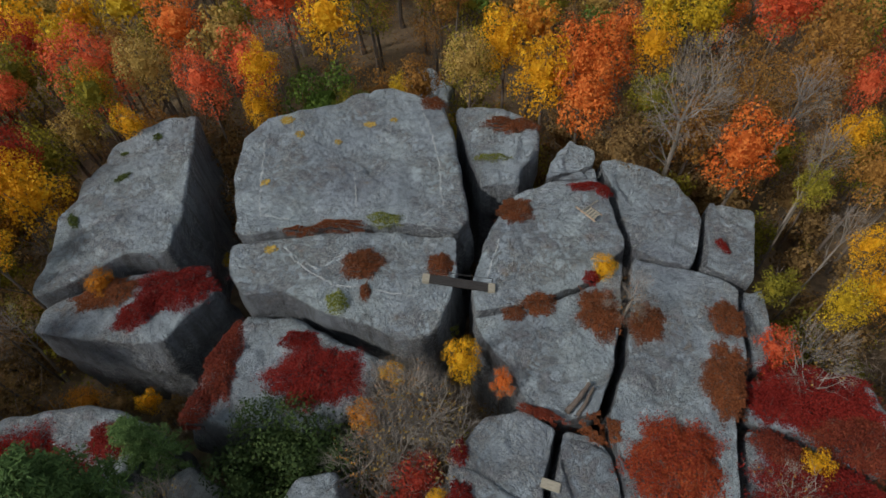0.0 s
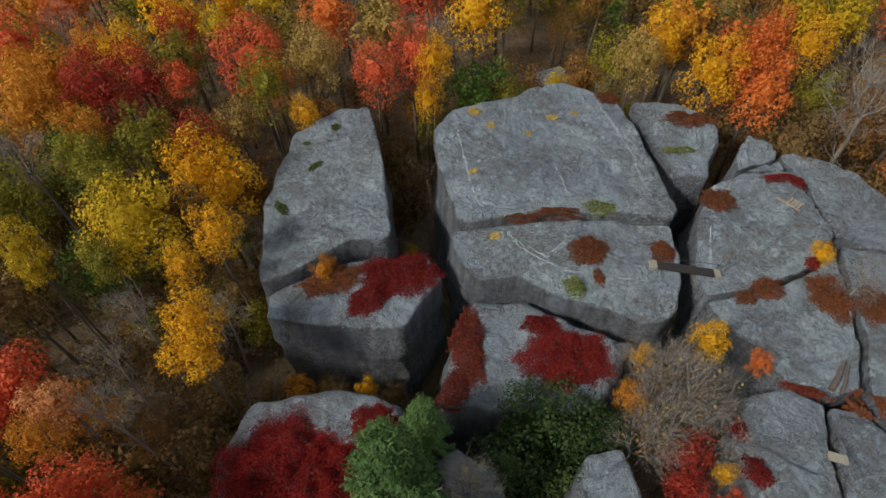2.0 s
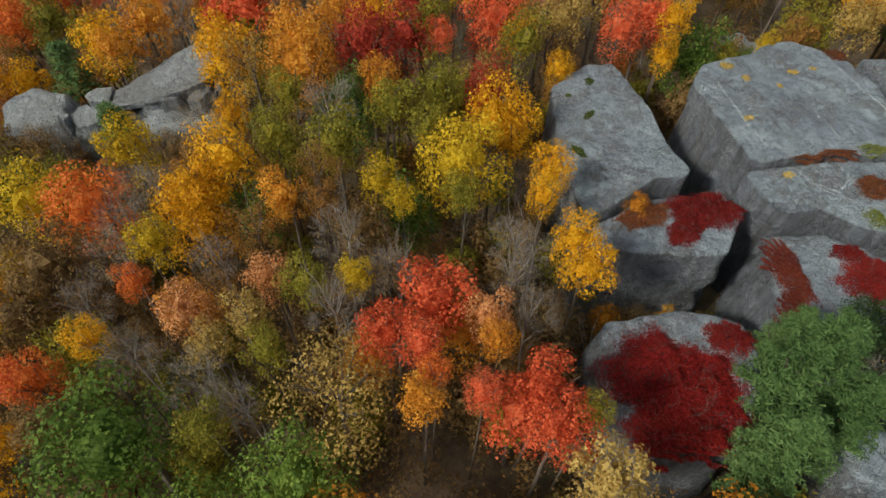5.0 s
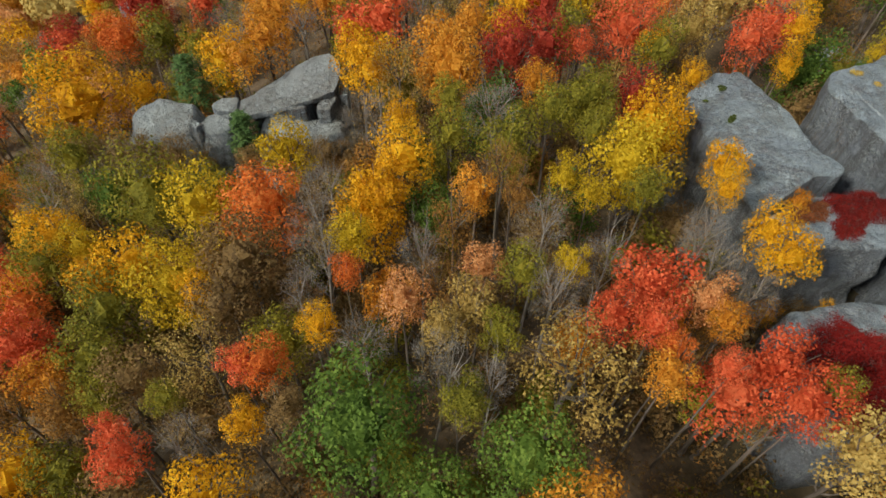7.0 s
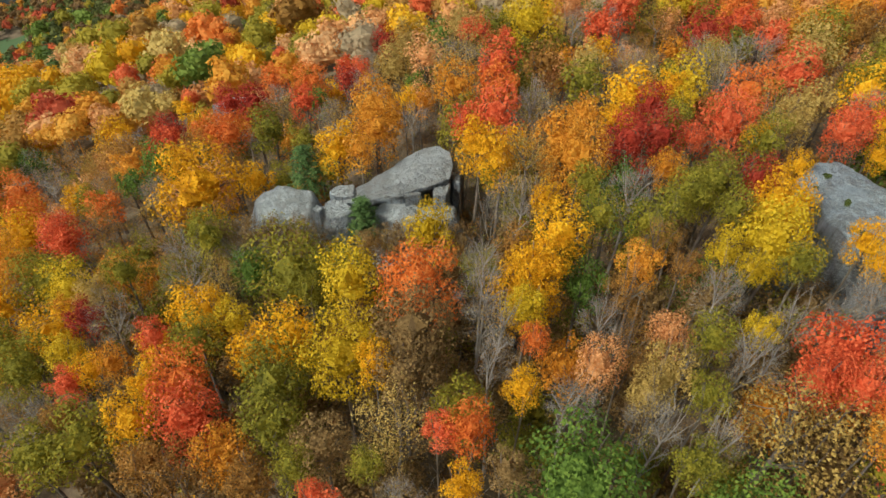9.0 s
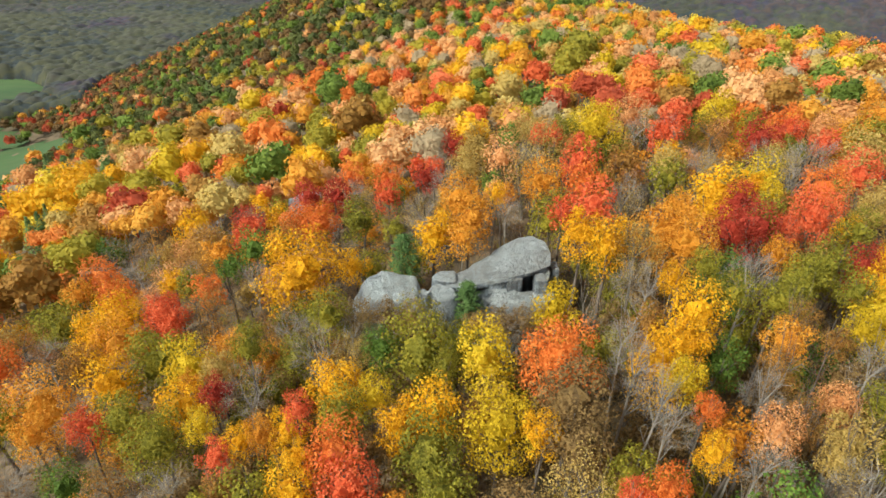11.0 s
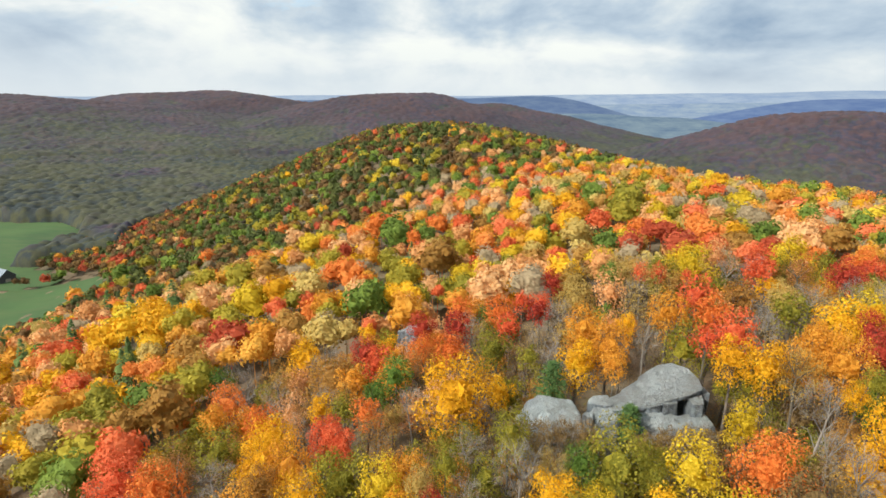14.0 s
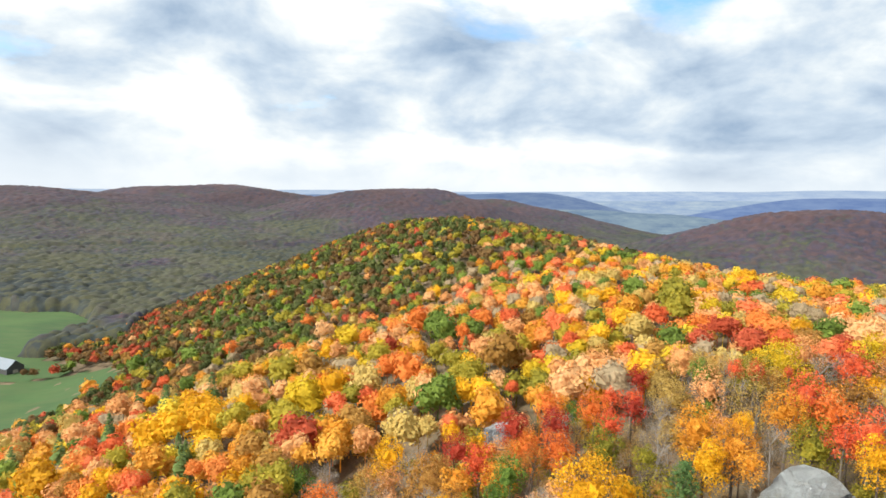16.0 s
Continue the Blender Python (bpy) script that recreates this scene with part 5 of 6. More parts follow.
def woods(colour, rows, name, label, seed, share=1.0):
    """Many far crowns of one colour, joined: clumps of sprays over lobes, and a stem below each."""
    rng = np.random.default_rng(seed)
    quads, tints = [], []
    pool = {}
    for x, y, r, top in rows:
        d = math.hypot(x + 95, y + 20)
        n, size = (480, 0.090) if d < 190 else (270, 0.112) if d < 330 else (80, 0.20) if d < 800 else (0, 0.5)
        if d < 800 and (x < -150 - (y + 23) * 1.1 or x > 30 + max(y, 0) * 0.9 or y < -8):
            n, size = (150, 0.15) if d < 170 else (26, 0.34)
        key = (n, int(rng.integers(7)))
        if key not in pool:
            if colour == "pine":
                zz = rng.uniform(-1, 1, n)
                a = rng.uniform(0, 6.28, n)
                reach = (1 - zz) * 0.5 * rng.uniform(0.6, 1.05, n)
                spot = np.stack([reach * np.cos(a), reach * np.sin(a), zz * 1.5], 1)
                pool[key] = np.concatenate([leaves(rng, spot, spot * np.array([1, 1, 0.3]) + np.array([0, 0, 0.9]), size * 0.9).reshape(-1, 3, 3), dome(rng, 6, 3, 1.2, 1.6) * 0.5])
            else:
                form = FAR_SHAPES[key[1] % 6]
                pool[key] = canopy(rng, form, n, size * (0.7 if colour == "bare" else 1)) if n else dome(rng, 5, 1, 0.45)
        q = pool[key]
        a = rng.uniform(0, 6.28)
        c, s = math.cos(a), math.sin(a)
        turned = np.stack([q[..., 0] * c - q[..., 1] * s, q[..., 0] * s + q[..., 1] * c, q[..., 2]], -1) * r
        tall = 1.5 if colour == "pine" else FAR_SHAPES[key[1] % 6]["tall"]
        quads.append(turned + np.array([x, y, top - r * tall]))
        tints.append(np.full(len(q), rng.uniform(-0.2, 1.0)))
        if d < 330:
            foot, head, w = np.array([x, y, top - 12.5]), np.array([x, y, top - r]), 0.16
            for u in (np.array([w, 0, 0]), np.array([0, w, 0])):
                quads.append(np.array([[foot - u, foot + u, head]]))
                tints.append(np.zeros(1))
    tagged(part(name, from_leaves(name, np.concatenate(quads), np.concatenate(tints)), CANOPY[colour]), label, "woods", kind="stuff")


# the dark green and russet oaks carry painted cloud shade
WOODS_NAME = {"red": "red_maple_woods", "scarlet": "scarlet_maple_woods", "crimson": "crimson_maple_woods", "orange": "orange_maple_woods", "peach": "salmon_maple_woods", "rust": "brown_oak_woods", "brush": "brown_brush_woods",
              "gold": "golden_beech_woods", "yellow": "yellow_birch_woods", "tan": "tan_oak_woods", "olive": "olive_oak_woods", "green": "green_oak_woods", "pine": "pine_woods", "bare": "bare_ash_woods", "forest": "dark_green_oak_woods", "russet": "russet_oak_woods", "laurel": "laurel_woods"}
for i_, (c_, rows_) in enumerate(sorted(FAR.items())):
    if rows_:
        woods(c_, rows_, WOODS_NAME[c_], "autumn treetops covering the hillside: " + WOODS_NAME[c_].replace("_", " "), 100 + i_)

# woods on the ridges across the valley
def far_woods():
    """A closed roof of crowns over the far slopes, one dome to a tree."""
    rng = np.random.default_rng(210)
    turns, steps = np.linspace(-0.80, 0.80, 440), 590 * np.exp(np.linspace(0, math.log(3050 / 590), 320))
    a, d = np.meshgrid(turns, steps)
    x, y = -100 + d * np.sin(a), -20 + d * np.cos(a)
    cell, size = 11.0, 512
    shift, tone = rng.uniform(0, 1, (size, size, 2)), rng.uniform(0, 1, (size, size))
    best, tint = np.full(x.shape, 99.0), np.zeros(x.shape)
    ci, cj = np.floor(x / cell).astype(int), np.floor(y / cell).astype(int)
    for di in (-1, 0, 1):
        for dj in (-1, 0, 1):
            i, j = ci + di, cj + dj
            s = shift[i % size, j % size]
            far = np.hypot((i + s[..., 0]) * cell - x, (j + s[..., 1]) * cell - y)
            near = far < best
            best, tint = np.where(near, far, best), np.where(near, tone[i % size, j % size], tint)
    ground = land(x, y)
    roof = ground + 4 + 5 * tint + 9.0 * np.sqrt(np.maximum(0, 1 - (best / 10.0) ** 2)) + np.where(d > 1400, 5.0, 0.0)
    open_ = np.array([[in_field(px, py) for px, py in zip(r, q)] if k < 130 else [False] * len(r) for k, (r, q) in enumerate(zip(x, y))])
    open_ |= hill(x, y) > VALLEY + 8
    open_[:2] = True
    edge = open_.astype(float)
    for _ in range(9):
        edge = (edge + np.roll(edge, 1, 0) + np.roll(edge, -1, 0) + np.roll(edge, 1, 1) + np.roll(edge, -1, 1)) / 5
    z = np.where(open_, ground - 2.0, ground - 1 + (roof - ground + 1) * np.clip(1.1 - 1.7 * edge, 0.15, 1))
    rows, cols = x.shape
    k = np.arange((rows - 1) * cols).reshape(rows - 1, cols)[:, :-1].reshape(-1)
    quads = np.stack([k, k + 1, k + cols + 1, k + cols], 1)
    quads = quads[~open_.reshape(-1)[quads].all(axis=1)]
    mesh = bpy.data.meshes.new("far_woods")
    mesh.from_pydata(np.stack([x, y, z], -1).reshape(-1, 3).tolist(), [], quads.tolist())
    mesh.polygons.foreach_set("use_smooth", np.ones(len(quads), bool))
    mesh.attributes.new("tint", "FLOAT", "POINT").data.foreach_set("value", tint.reshape(-1).astype(np.float32))
    tagged(part("far_woods", mesh, far_woods_material()), "distant russet autumn woods across the valley, tinted slate for haze", "woods", kind="stuff")


far_woods()


# ---------------------------------------------------------------- far distance
def far_ridge(name, radius, base, height, wave, seed, mat, label, ends=(-2.0, 2.0)):
    """A ridge on the horizon, which sinks to the valley at its ends."""
    n = 260
    verts, faces = [], []
    for k, (dr, share) in enumerate(((-420, 0.0), (-260, 0.45), (-120, 0.85), (0, 1.0), (150, 0.8))):
        for i in range(n + 1):
            a = -1.25 + 2.5 * i / n
            h = height + wave * noise.noise(Vector((a * 3.1, seed, 0))) + wave * 0.45 * noise.noise(Vector((a * 9, seed, 1)))
            lift = max(0.0, min(1.0, (a - ends[0]) / 0.26, (ends[1] - a) / 0.26))
            h = base + 40 + (h - base - 40) * lift * lift * (3 - 2 * lift)
            rr = radius + dr + 90 * noise.noise(Vector((a * 6, seed, k)))
            verts.append((-100 + rr * math.sin(a), -20 + rr * math.cos(a), base + (h - base) * share + 0.040 * rr * math.sin(a)))
    for k in range(4):
        for i in range(n):
            j = k * (n + 1) + i
            faces.append((j, j + 1, j + n + 2, j + n + 1))
    mesh = bpy.data.meshes.new(name)
    mesh.from_pydata(verts, [], faces)
    mesh.polygons.foreach_set("use_smooth", np.ones(len(faces), bool))
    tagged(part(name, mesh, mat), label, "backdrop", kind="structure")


# the haze of the air is painted in as each ridge's glow
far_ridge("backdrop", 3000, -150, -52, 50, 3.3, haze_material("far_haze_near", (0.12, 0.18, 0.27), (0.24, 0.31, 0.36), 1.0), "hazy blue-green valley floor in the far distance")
far_ridge("backdrop", 3300, -150, 44, 26, 5.7, haze_material("far_haze_slate", (0.10, 0.15, 0.28), (0.17, 0.23, 0.34), 1.0), "hazy slate blue ridge beyond the valley", (-2.0, 0.44))
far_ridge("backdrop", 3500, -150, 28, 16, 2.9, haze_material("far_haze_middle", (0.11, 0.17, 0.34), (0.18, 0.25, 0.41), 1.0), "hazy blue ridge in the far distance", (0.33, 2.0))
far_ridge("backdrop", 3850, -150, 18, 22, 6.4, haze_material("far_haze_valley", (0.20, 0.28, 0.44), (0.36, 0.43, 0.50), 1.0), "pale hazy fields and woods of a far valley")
far_ridge("backdrop", 4300, -150, 74, 12, 8.1, haze_material("far_haze", (0.26, 0.34, 0.50), (0.40, 0.47, 0.57), 1.0), "pale hazy blue ridge on the horizon")


# ---------------------------------------------------------------- undergrowth
def undergrowth(colour, number, name, label, seed, top, west=-131, east=46, north=82):
    """Low brush and saplings between the trees."""
    rng = np.random.default_rng(seed)
    quads = []
    made = 0
    while made < number:
        x, y = rng.uniform(west, east), rng.uniform(-10, north)
        if near_rock(x, y, 0.4):
            continue
        made += 1
        r, h = rng.uniform(0.7, 1.9), rng.uniform(0.8, top)
        n = 84
        way = rng.normal(size=(n, 3))
        way /= np.linalg.norm(way, axis=1, keepdims=True)
        spot = np.array([x, y, float(land(x, y)) + h * 0.55]) + way * np.array([r, r, h * 0.5]) * rng.uniform(0.3, 1, (n, 1))
        quads.append(leaves(rng, spot, way + np.array([0, 0, 0.5]) + rng.normal(size=(n, 3)) * 0.5, 0.105))
    tagged(part(name, from_leaves(name, np.concatenate(quads)), LEAF[colour]), label, "undergrowth", kind="stuff")


undergrowth("brush", 1300, "brown_undergrowth", "brown brush and fading ferns between the trees", 301, 4.5)
undergrowth("brush", 750, "brown_thicket", "dense brown brush on the slope below the rocks", 304, 5.0, -75, -22, 34)
undergrowth("olive", 420, "olive_undergrowth", "olive green saplings between the trees", 302, 6.0)
undergrowth("rust", 380, "rusty_undergrowth", "rusty brown saplings between the trees", 303, 6.0)


BROWN_TWIGS = bark_material("grey_brown_twigs", (0.15, 0.115, 0.085), (0.34, 0.27, 0.21))
TWIG_PATTERN = [twig_sprays(95 + i, 260, s) for i, s in enumerate(SHAPES[:3])]


def twig_brush(number, seed):
    """Bare grey stems that stand between the trees."""
    rnd = random.Random(seed)
    bm = bmesh.new()
    made = 0
    while made < number:
        x, y = rnd.uniform(-125, 40), rnd.uniform(-16, 60)
        if near_rock(x, y, 0.3):
            continue
        made += 1
        z = float(land(x, y))
        for k in range(4):
            p = Vector((x, y, z))
            way = Vector((rnd.gauss(0, 0.25), rnd.gauss(0, 0.25), 1)).normalized()
            tips = []
            grow(bm, rnd, p, way, rnd.uniform(3.5, 7.0), 0.045, 1, tips, 0.6, (2, 2), 3)
    tagged(part("bare_saplings", bm, PALE_BARK), "thin bare grey saplings between the trees", "saplings", kind="stuff")
    rng, sprays, made = np.random.default_rng(seed), [], 0
    while made < 260:
        x, y = rng.uniform(-128, 44), rng.uniform(-14, 70)
        if near_rock(x, y, 0.6):
            continue
        made += 1
        r = rng.uniform(1.4, 2.8)
        sprays.append(TWIG_PATTERN[made % 3] * r * np.array([1, 1, 1.6]) + np.array([x, y, float(land(x, y)) + 1.5 + 1.8 * r]))
    tagged(part("bare_brush", from_leaves("bare_brush", np.concatenate(sprays)), BROWN_TWIGS), "fine grey-brown leafless brush between the trees", "brush", kind="stuff")


twig_brush(90, 9)


# ---------------------------------------------------------------- shrubs, moss and fallen leaves on the rocks
RED_MAT = leaf_material("dark_red_shrub_leaves", (0.085, 0.007, 0.007), (0.20, 0.015, 0.012), (0.31, 0.035, 0.024), 0.25, 0.3)
RED_BROWN = leaf_material("red_brown_shrub_leaves", (0.08, 0.014, 0.010), (0.18, 0.034, 0.020), (0.28, 0.075, 0.034), 0.25, 0.4)
RUST_MAT = leaf_material("rusty_shrub_leaves", (0.085, 0.04, 0.016), (0.20, 0.065, 0.028), (0.34, 0.12, 0.04), 0.25, 0.36)
CRIMSON_MAT = leaf_material("crimson_shrub_leaves", (0.13, 0.008, 0.007), (0.28, 0.016, 0.013), (0.42, 0.04, 0.03), 0.25, 0.3)
GRASS_TUFT = leaf_material("grass_tuft_blades", (0.06, 0.08, 0.015), (0.17, 0.20, 0.03), (0.34, 0.32, 0.06), 0.25)
MOSS = leaf_material("moss_cushion", (0.03, 0.045, 0.012), (0.07, 0.095, 0.02), (0.13, 0.15, 0.03), 0.05)
YELLOW_LITTER = leaf_material("fallen_yellow_leaves", (0.30, 0.20, 0.05), (0.55, 0.40, 0.10), (0.7, 0.55, 0.2), 0.1)


def low_shrub(x, y, rx, ry, turn, mat, height, name, label, category, seed, dense=1100, leaf=0.043, stems=True):
    """An irregular low patch of leaves that follows the rock under it."""
    rng = np.random.default_rng(seed)
    n = int(dense * rx * ry * 3.14)
    quads = []
    c, s = math.cos(turn), math.sin(turn)
    spots = []
    a = rng.uniform(0, 6.283, n)
    d = np.sqrt(rng.uniform(0, 1, n)) * (1 + 0.13 * rng.normal(size=n))
    lobe = 0.92 + 0.09 * np.sin(2 * a + seed) + 0.10 * np.sin(5 * a + 2 * seed) + 0.07 * np.sin(11 * a + seed)
    u, v = np.cos(a) * d * lobe * rx, np.sin(a) * d * lobe * ry
    px, py = x + u * c - v * s, y + u * s + v * c
    base = {}
    for i in range(n):
        key = (round(px[i] * 4), round(py[i] * 4))
        if key not in base:
            base[key] = max(on_rock(key[0] / 4 + u_, key[1] / 4 + v_) for u_, v_ in ((0, 0), (0.3, 0), (-0.3, 0), (0, 0.35), (0, -0.35)))
        hump = height * (0.7 + 0.6 * noise.noise(Vector((px[i] * 1.1, py[i] * 1.1, seed)))) * max(0.0, 1 - d[i] ** 3)
        spots.append((px[i] - x, py[i] - y, base[key] + hump * rng.uniform(0.35, 1) + 0.02))
    spots = np.array(spots)
    foot = float(np.median(spots[:, 2]))
    spots[:, 2] -= foot
    keep = np.abs(spots[:, 2]) < max(1.2, height * 2)
    spots = spots[keep]
    way = np.tile(np.array([0, 0, 1.0]), (len(spots), 1)) + rng.normal(size=(len(spots), 3)) * 0.55
    root = thing(name, label, category, (x, y, foot))
    tagged(part("foliage", from_leaves("foliage", leaves(rng, spots, way, leaf)), mat, root), kind="stuff")
    if stems:
        bm, rnd = bmesh.new(), random.Random(seed)
        for k in range(int(5 + 2 * rx * ry)):
            q = spots[rnd.randrange(len(spots))]
            tips = []
            grow(bm, rnd, Vector((q[0], q[1], q[2] - height * 0.4)), Vector((rnd.gauss(0, 0.5), rnd.gauss(0, 0.5), 1)).normalized(), height * 1.2, 0.012, 1, tips, 0.8, (2, 3), 2)
        tagged(part("twig_mass", bm, BARK, root), kind="stuff")
    return root


RED_LABEL = "low dark red huckleberry shrub spreading over the rock"
RUST_LABEL = "low rusty brown shrub growing in a hollow of the rock"
# x, y, half-widths, turn
for k_, (x_, y_, a_, b_, t_) in enumerate([(-16.8, 18.6, 2.9, 1.6, 0.15), (-18.7, 16.8, 1.7, 0.9, 0.6), (-12.8, 14.0, 1.1, 3.1, 0.14), (-13.6, 10.9, 0.8, 1.6, -0.4),
                                           (-8.3, 15.1, 1.1, 0.7, 0.1), (-7.0, 12.9, 2.7, 2.0, 0.3), (-17.9, 9.2, 1.5, 1.1, 0.0),
                                           (20.3, 11.8, 3.6, 2.0, -0.2), (21.6, 9.3, 3.0, 1.7, -0.5), (19.0, 6.3, 3.6, 2.4, -0.3), (17.6, 8.9, 1.5, 1.0, -0.5), (17.9, 11.4, 1.4, 1.2, -0.2), (9.9, 26.4, 1.3, 0.4, 0.0), (11.0, 25.9, 0.6, 0.5, 0.0),
                                           (9.3, 19.0, 0.6, 0.45, 0.3), (5.6, 10.5, 1.3, 0.35, -0.4), (1.2, 8.6, 0.5, 0.9, 0.2), (1.4, 6.2, 0.6, 0.9, 0.2), (17.9, 21.6, 0.35, 0.6, 0.2)]):
    low_shrub(x_, y_, a_, b_, t_, RED_BROWN if k_ in (2, 3, 8, 10, 15) else RED_MAT, 0.45, "huckleberry_shrub", RED_LABEL, "shrub", 400 + k_)
for k_, (x_, y_, a_, b_, t_) in enumerate([(-4.9, 19.8, 1.3, 1.15, 0.0), (0.0, 19.9, 0.8, 0.95, 0.2), (4.8, 24.5, 1.2, 1.2, 0.0), (6.0, 17.3, 0.95, 0.8, 0.2), (4.5, 16.7, 0.75, 0.45, 0.1),
                                           (9.5, 16.6, 1.4, 1.6, 0.2), (12.1, 16.1, 1.1, 1.3, 0.0), (16.7, 16.2, 1.0, 1.3, 0.2), (15.6, 12.4, 1.15, 2.4, -0.25), (8.6, 9.7, 1.0, 0.8, 0.0),
                                           (-21.2, 18.1, 2.1, 1.0, 0.45), (-6.6, 22.4, 1.8, 0.4, 0.03), (-9.0, 22.0, 1.3, 0.3, 0.08), (-0.9, 35.2, 1.0, 0.9, 0.0), (5.0, 32.5, 1.9, 0.8, 0.0), (3.8, 11.3, 1.2, 0.5, -0.4), (-4.5, 17.8, 0.35, 0.6, 0.0)]):
    low_shrub(x_, y_, a_, b_, t_, RUST_MAT, 0.38, "blueberry_shrub", RUST_LABEL, "shrub", 440 + k_)
for k_, (x_, y_, a_, b_) in enumerate([(-22.0, 6.2, 3.9, 3.4), (-22.6, 2.9, 3.0, 2.0)]):
    low_shrub(x_, y_, a_, b_, 0.0, CRIMSON_MAT, 1.2, "huckleberry_shrub", "tall dense dark red shrub on a rounded block", "shrub", 430 + k_)
low_shrub(11.9, 8.0, 2.5, 2.2, 0.2, leaf_material("bright_red_shrub_leaves", (0.15, 0.02, 0.010), (0.31, 0.048, 0.020), (0.46, 0.13, 0.04), 0.25), 0.8, "huckleberry_shrub", "bright red rounded shrub on the slab", "shrub", 471)
for k_, (x_, y_, a_, b_) in enumerate([(-3.7, 23.0, 1.1, 0.6), (-6.1, 17.0, 0.7, 0.8), (3.5, 29.4, 1.4, 0.3), (0.9, 17.2, 0.5, 1.0)]):
    low_shrub(x_, y_, a_, b_, 0.0, GRASS_TUFT, 0.45, "grass_tuft", "tuft of yellow-green grass in a crack of the rock", "grass", 480 + k_, 420, 0.05, stems=False)
for k_, (x_, y_, a_, b_) in enumerate([(-23.5, 27.7, 0.65, 0.25), (-25.1, 23.3, 0.3, 0.75), (-22.6, 32.4, 0.35, 0.4), (-24.6, 30.6, 0.3, 0.2)]):
    low_shrub(x_, y_, a_, b_, 0.7, MOSS, 0.08, "moss_cushion", "small dark green moss cushion on the rock", "moss", 490 + k_, 700, 0.06, stems=False)
for k_, (x_, y_, a_) in enumerate([(-11.8, 32.2, 0.55), (-10.6, 30.8, 0.4), (-7.8, 30.4, 0.3), (-12.1, 25.9, 0.38), (-10.8, 20.7, 0.42), (-5.7, 32.6, 0.45), (-3.9, 33.0, 0.3)]):
    low_shrub(x_, y_, a_, a_ * 0.8, 0.0, YELLOW_LITTER, 0.02, "fallen_leaves", "yellow fallen leaves gathered in a rock hollow", "leaves", 500 + k_, 380, 0.06, stems=False)

# trees and bushes that stand among the blocks
rnd_rocks = random.Random(77)
for c_, x_, y_, r_, top_ in (("bare", -77, 33.6, 2.4, -5.5), ("bare", -73.2, 34.6, 2.2, -5.7), ("bare", -80.4, 34.4, 2.4, -5.7), ("bare", -62.6, 33.4, 2.2, -6), ("bare", -59.4, 34, 2, -6.2), ("rust", -65.2, 33, 1.6, -6.6),
                             ("rust", -57, 34.2, 1.6, -8), ("tan", -78.2, 33, 2, -8.5), ("rust", -75.2, 33.6, 1.8, -8.7), ("tan", -72.4, 34, 1.6, -8.1), ("rust", -81, 33.6, 1.8, -8.9), ("olive", -67.8, 28, 3.3, -3.4), ("red", -31.1, 4.6, 2.4, 3.6), ("orange", -34, 9.2, 2.1, 3), ("orange", -50.5, 11.6, 2.2, 2), ("gold", -52.2, 19.6, 3, 3.2), ("orange", -39.4, 7.6, 1.8, 2.4), ("rust", -30.8, 9, 1.6, 0), ("brush", -28.3, 12.5, 1.8, -1), ("bare", -28.6, 16.6, 2, 0), ("brush", -28.8, 20.4, 1.9, -0.6), ("bare", -28.6, 24.2, 2, 0), ("brush", -28.2, 8.6, 1.8, -2), ("rust", -28.8, 27.6, 1.8, 0.2), ("brush", -27.9, 5, 1.6, -2.6), ("brush", -63.2, 34.4, 1.8, -5.9), ("brush", -60.8, 34.4, 1.7, -5.9), ("brush", -58.4, 34.4, 1.7, -6.1), ("brush", -56.2, 34.8, 1.6, -6.1), ("brush", -80.6, 33.6, 1.9, -4.7), ("brush", -78, 33.4, 2, -4.8), ("brush", -75.4, 33.6, 1.9, -4.7), ("brush", -72.8, 34, 1.8, -5.1), ("brush", -66, 34.4, 1.6, -6.9), ("olive", -71.2, 30, 1.8, -9), ("rust", -60.6, 30.5, 2.2, -9), ("bare", -61, 35, 1.9, -7.3), ("rust", -58.4, 35, 1.3, -7.4), ("tan", -63.4, 34.6, 1.5, -7), ("bare", -79, 32.4, 2.2, -5.3), ("bare", -75.4, 32.8, 2.2, -5.3), ("rust", -74.4, 33.4, 1.5, -5.9), ("tan", -78, 32.6, 1.7, -6.1), ("bare", -70.6, 34.4, 1.8, -6.3), ("crimson", -76, 35, 1, -9.7), ("rust", -71, 35.6, 1.4, -8.4)):
    tree(c_, x_, y_, r_, rnd_rocks, top=top_)
for x_, y_, r_, top_, wide_ in ((-66.7, 36.9, 1.5, -4.6, 1.35), (-74.2, 45.4, 2.2, -3.2, 1.15)):
    for crown_ in tree("pine", x_, y_, r_, rnd_rocks, top=top_).children:
        if crown_.name.startswith("crown"):
            crown_.scale = (wide_, wide_, 0.8)
for c_, x_, y_, r_, top_ in (("gold", -14.8, 37.6, 1.8, 6.0), ("gold", -15.4, 36.1, 1.4, 3.0), ("gold", -28.2, 36, 1.5, 4.6), ("gold", -25, 33.4, 1.3, 3.6), ("tan", -24.5, 37.9, 2.4, 6.2), ("gold", -29.7, 26, 2.6, 4.4), ("bare", 17.2, 31.4, 3.8, 7.6), ("olive", 20.4, 18.6, 1.3, 1.8),
                             ("gold", -98.0, 73.6, 3.0, -12.6), ("peach", -94.2, 72.2, 3.4, -12.4), ("orange", -90.2, 73.0, 3.6, -11.4)):
    tree(c_, x_, y_, r_, rnd_rocks, top=top_)
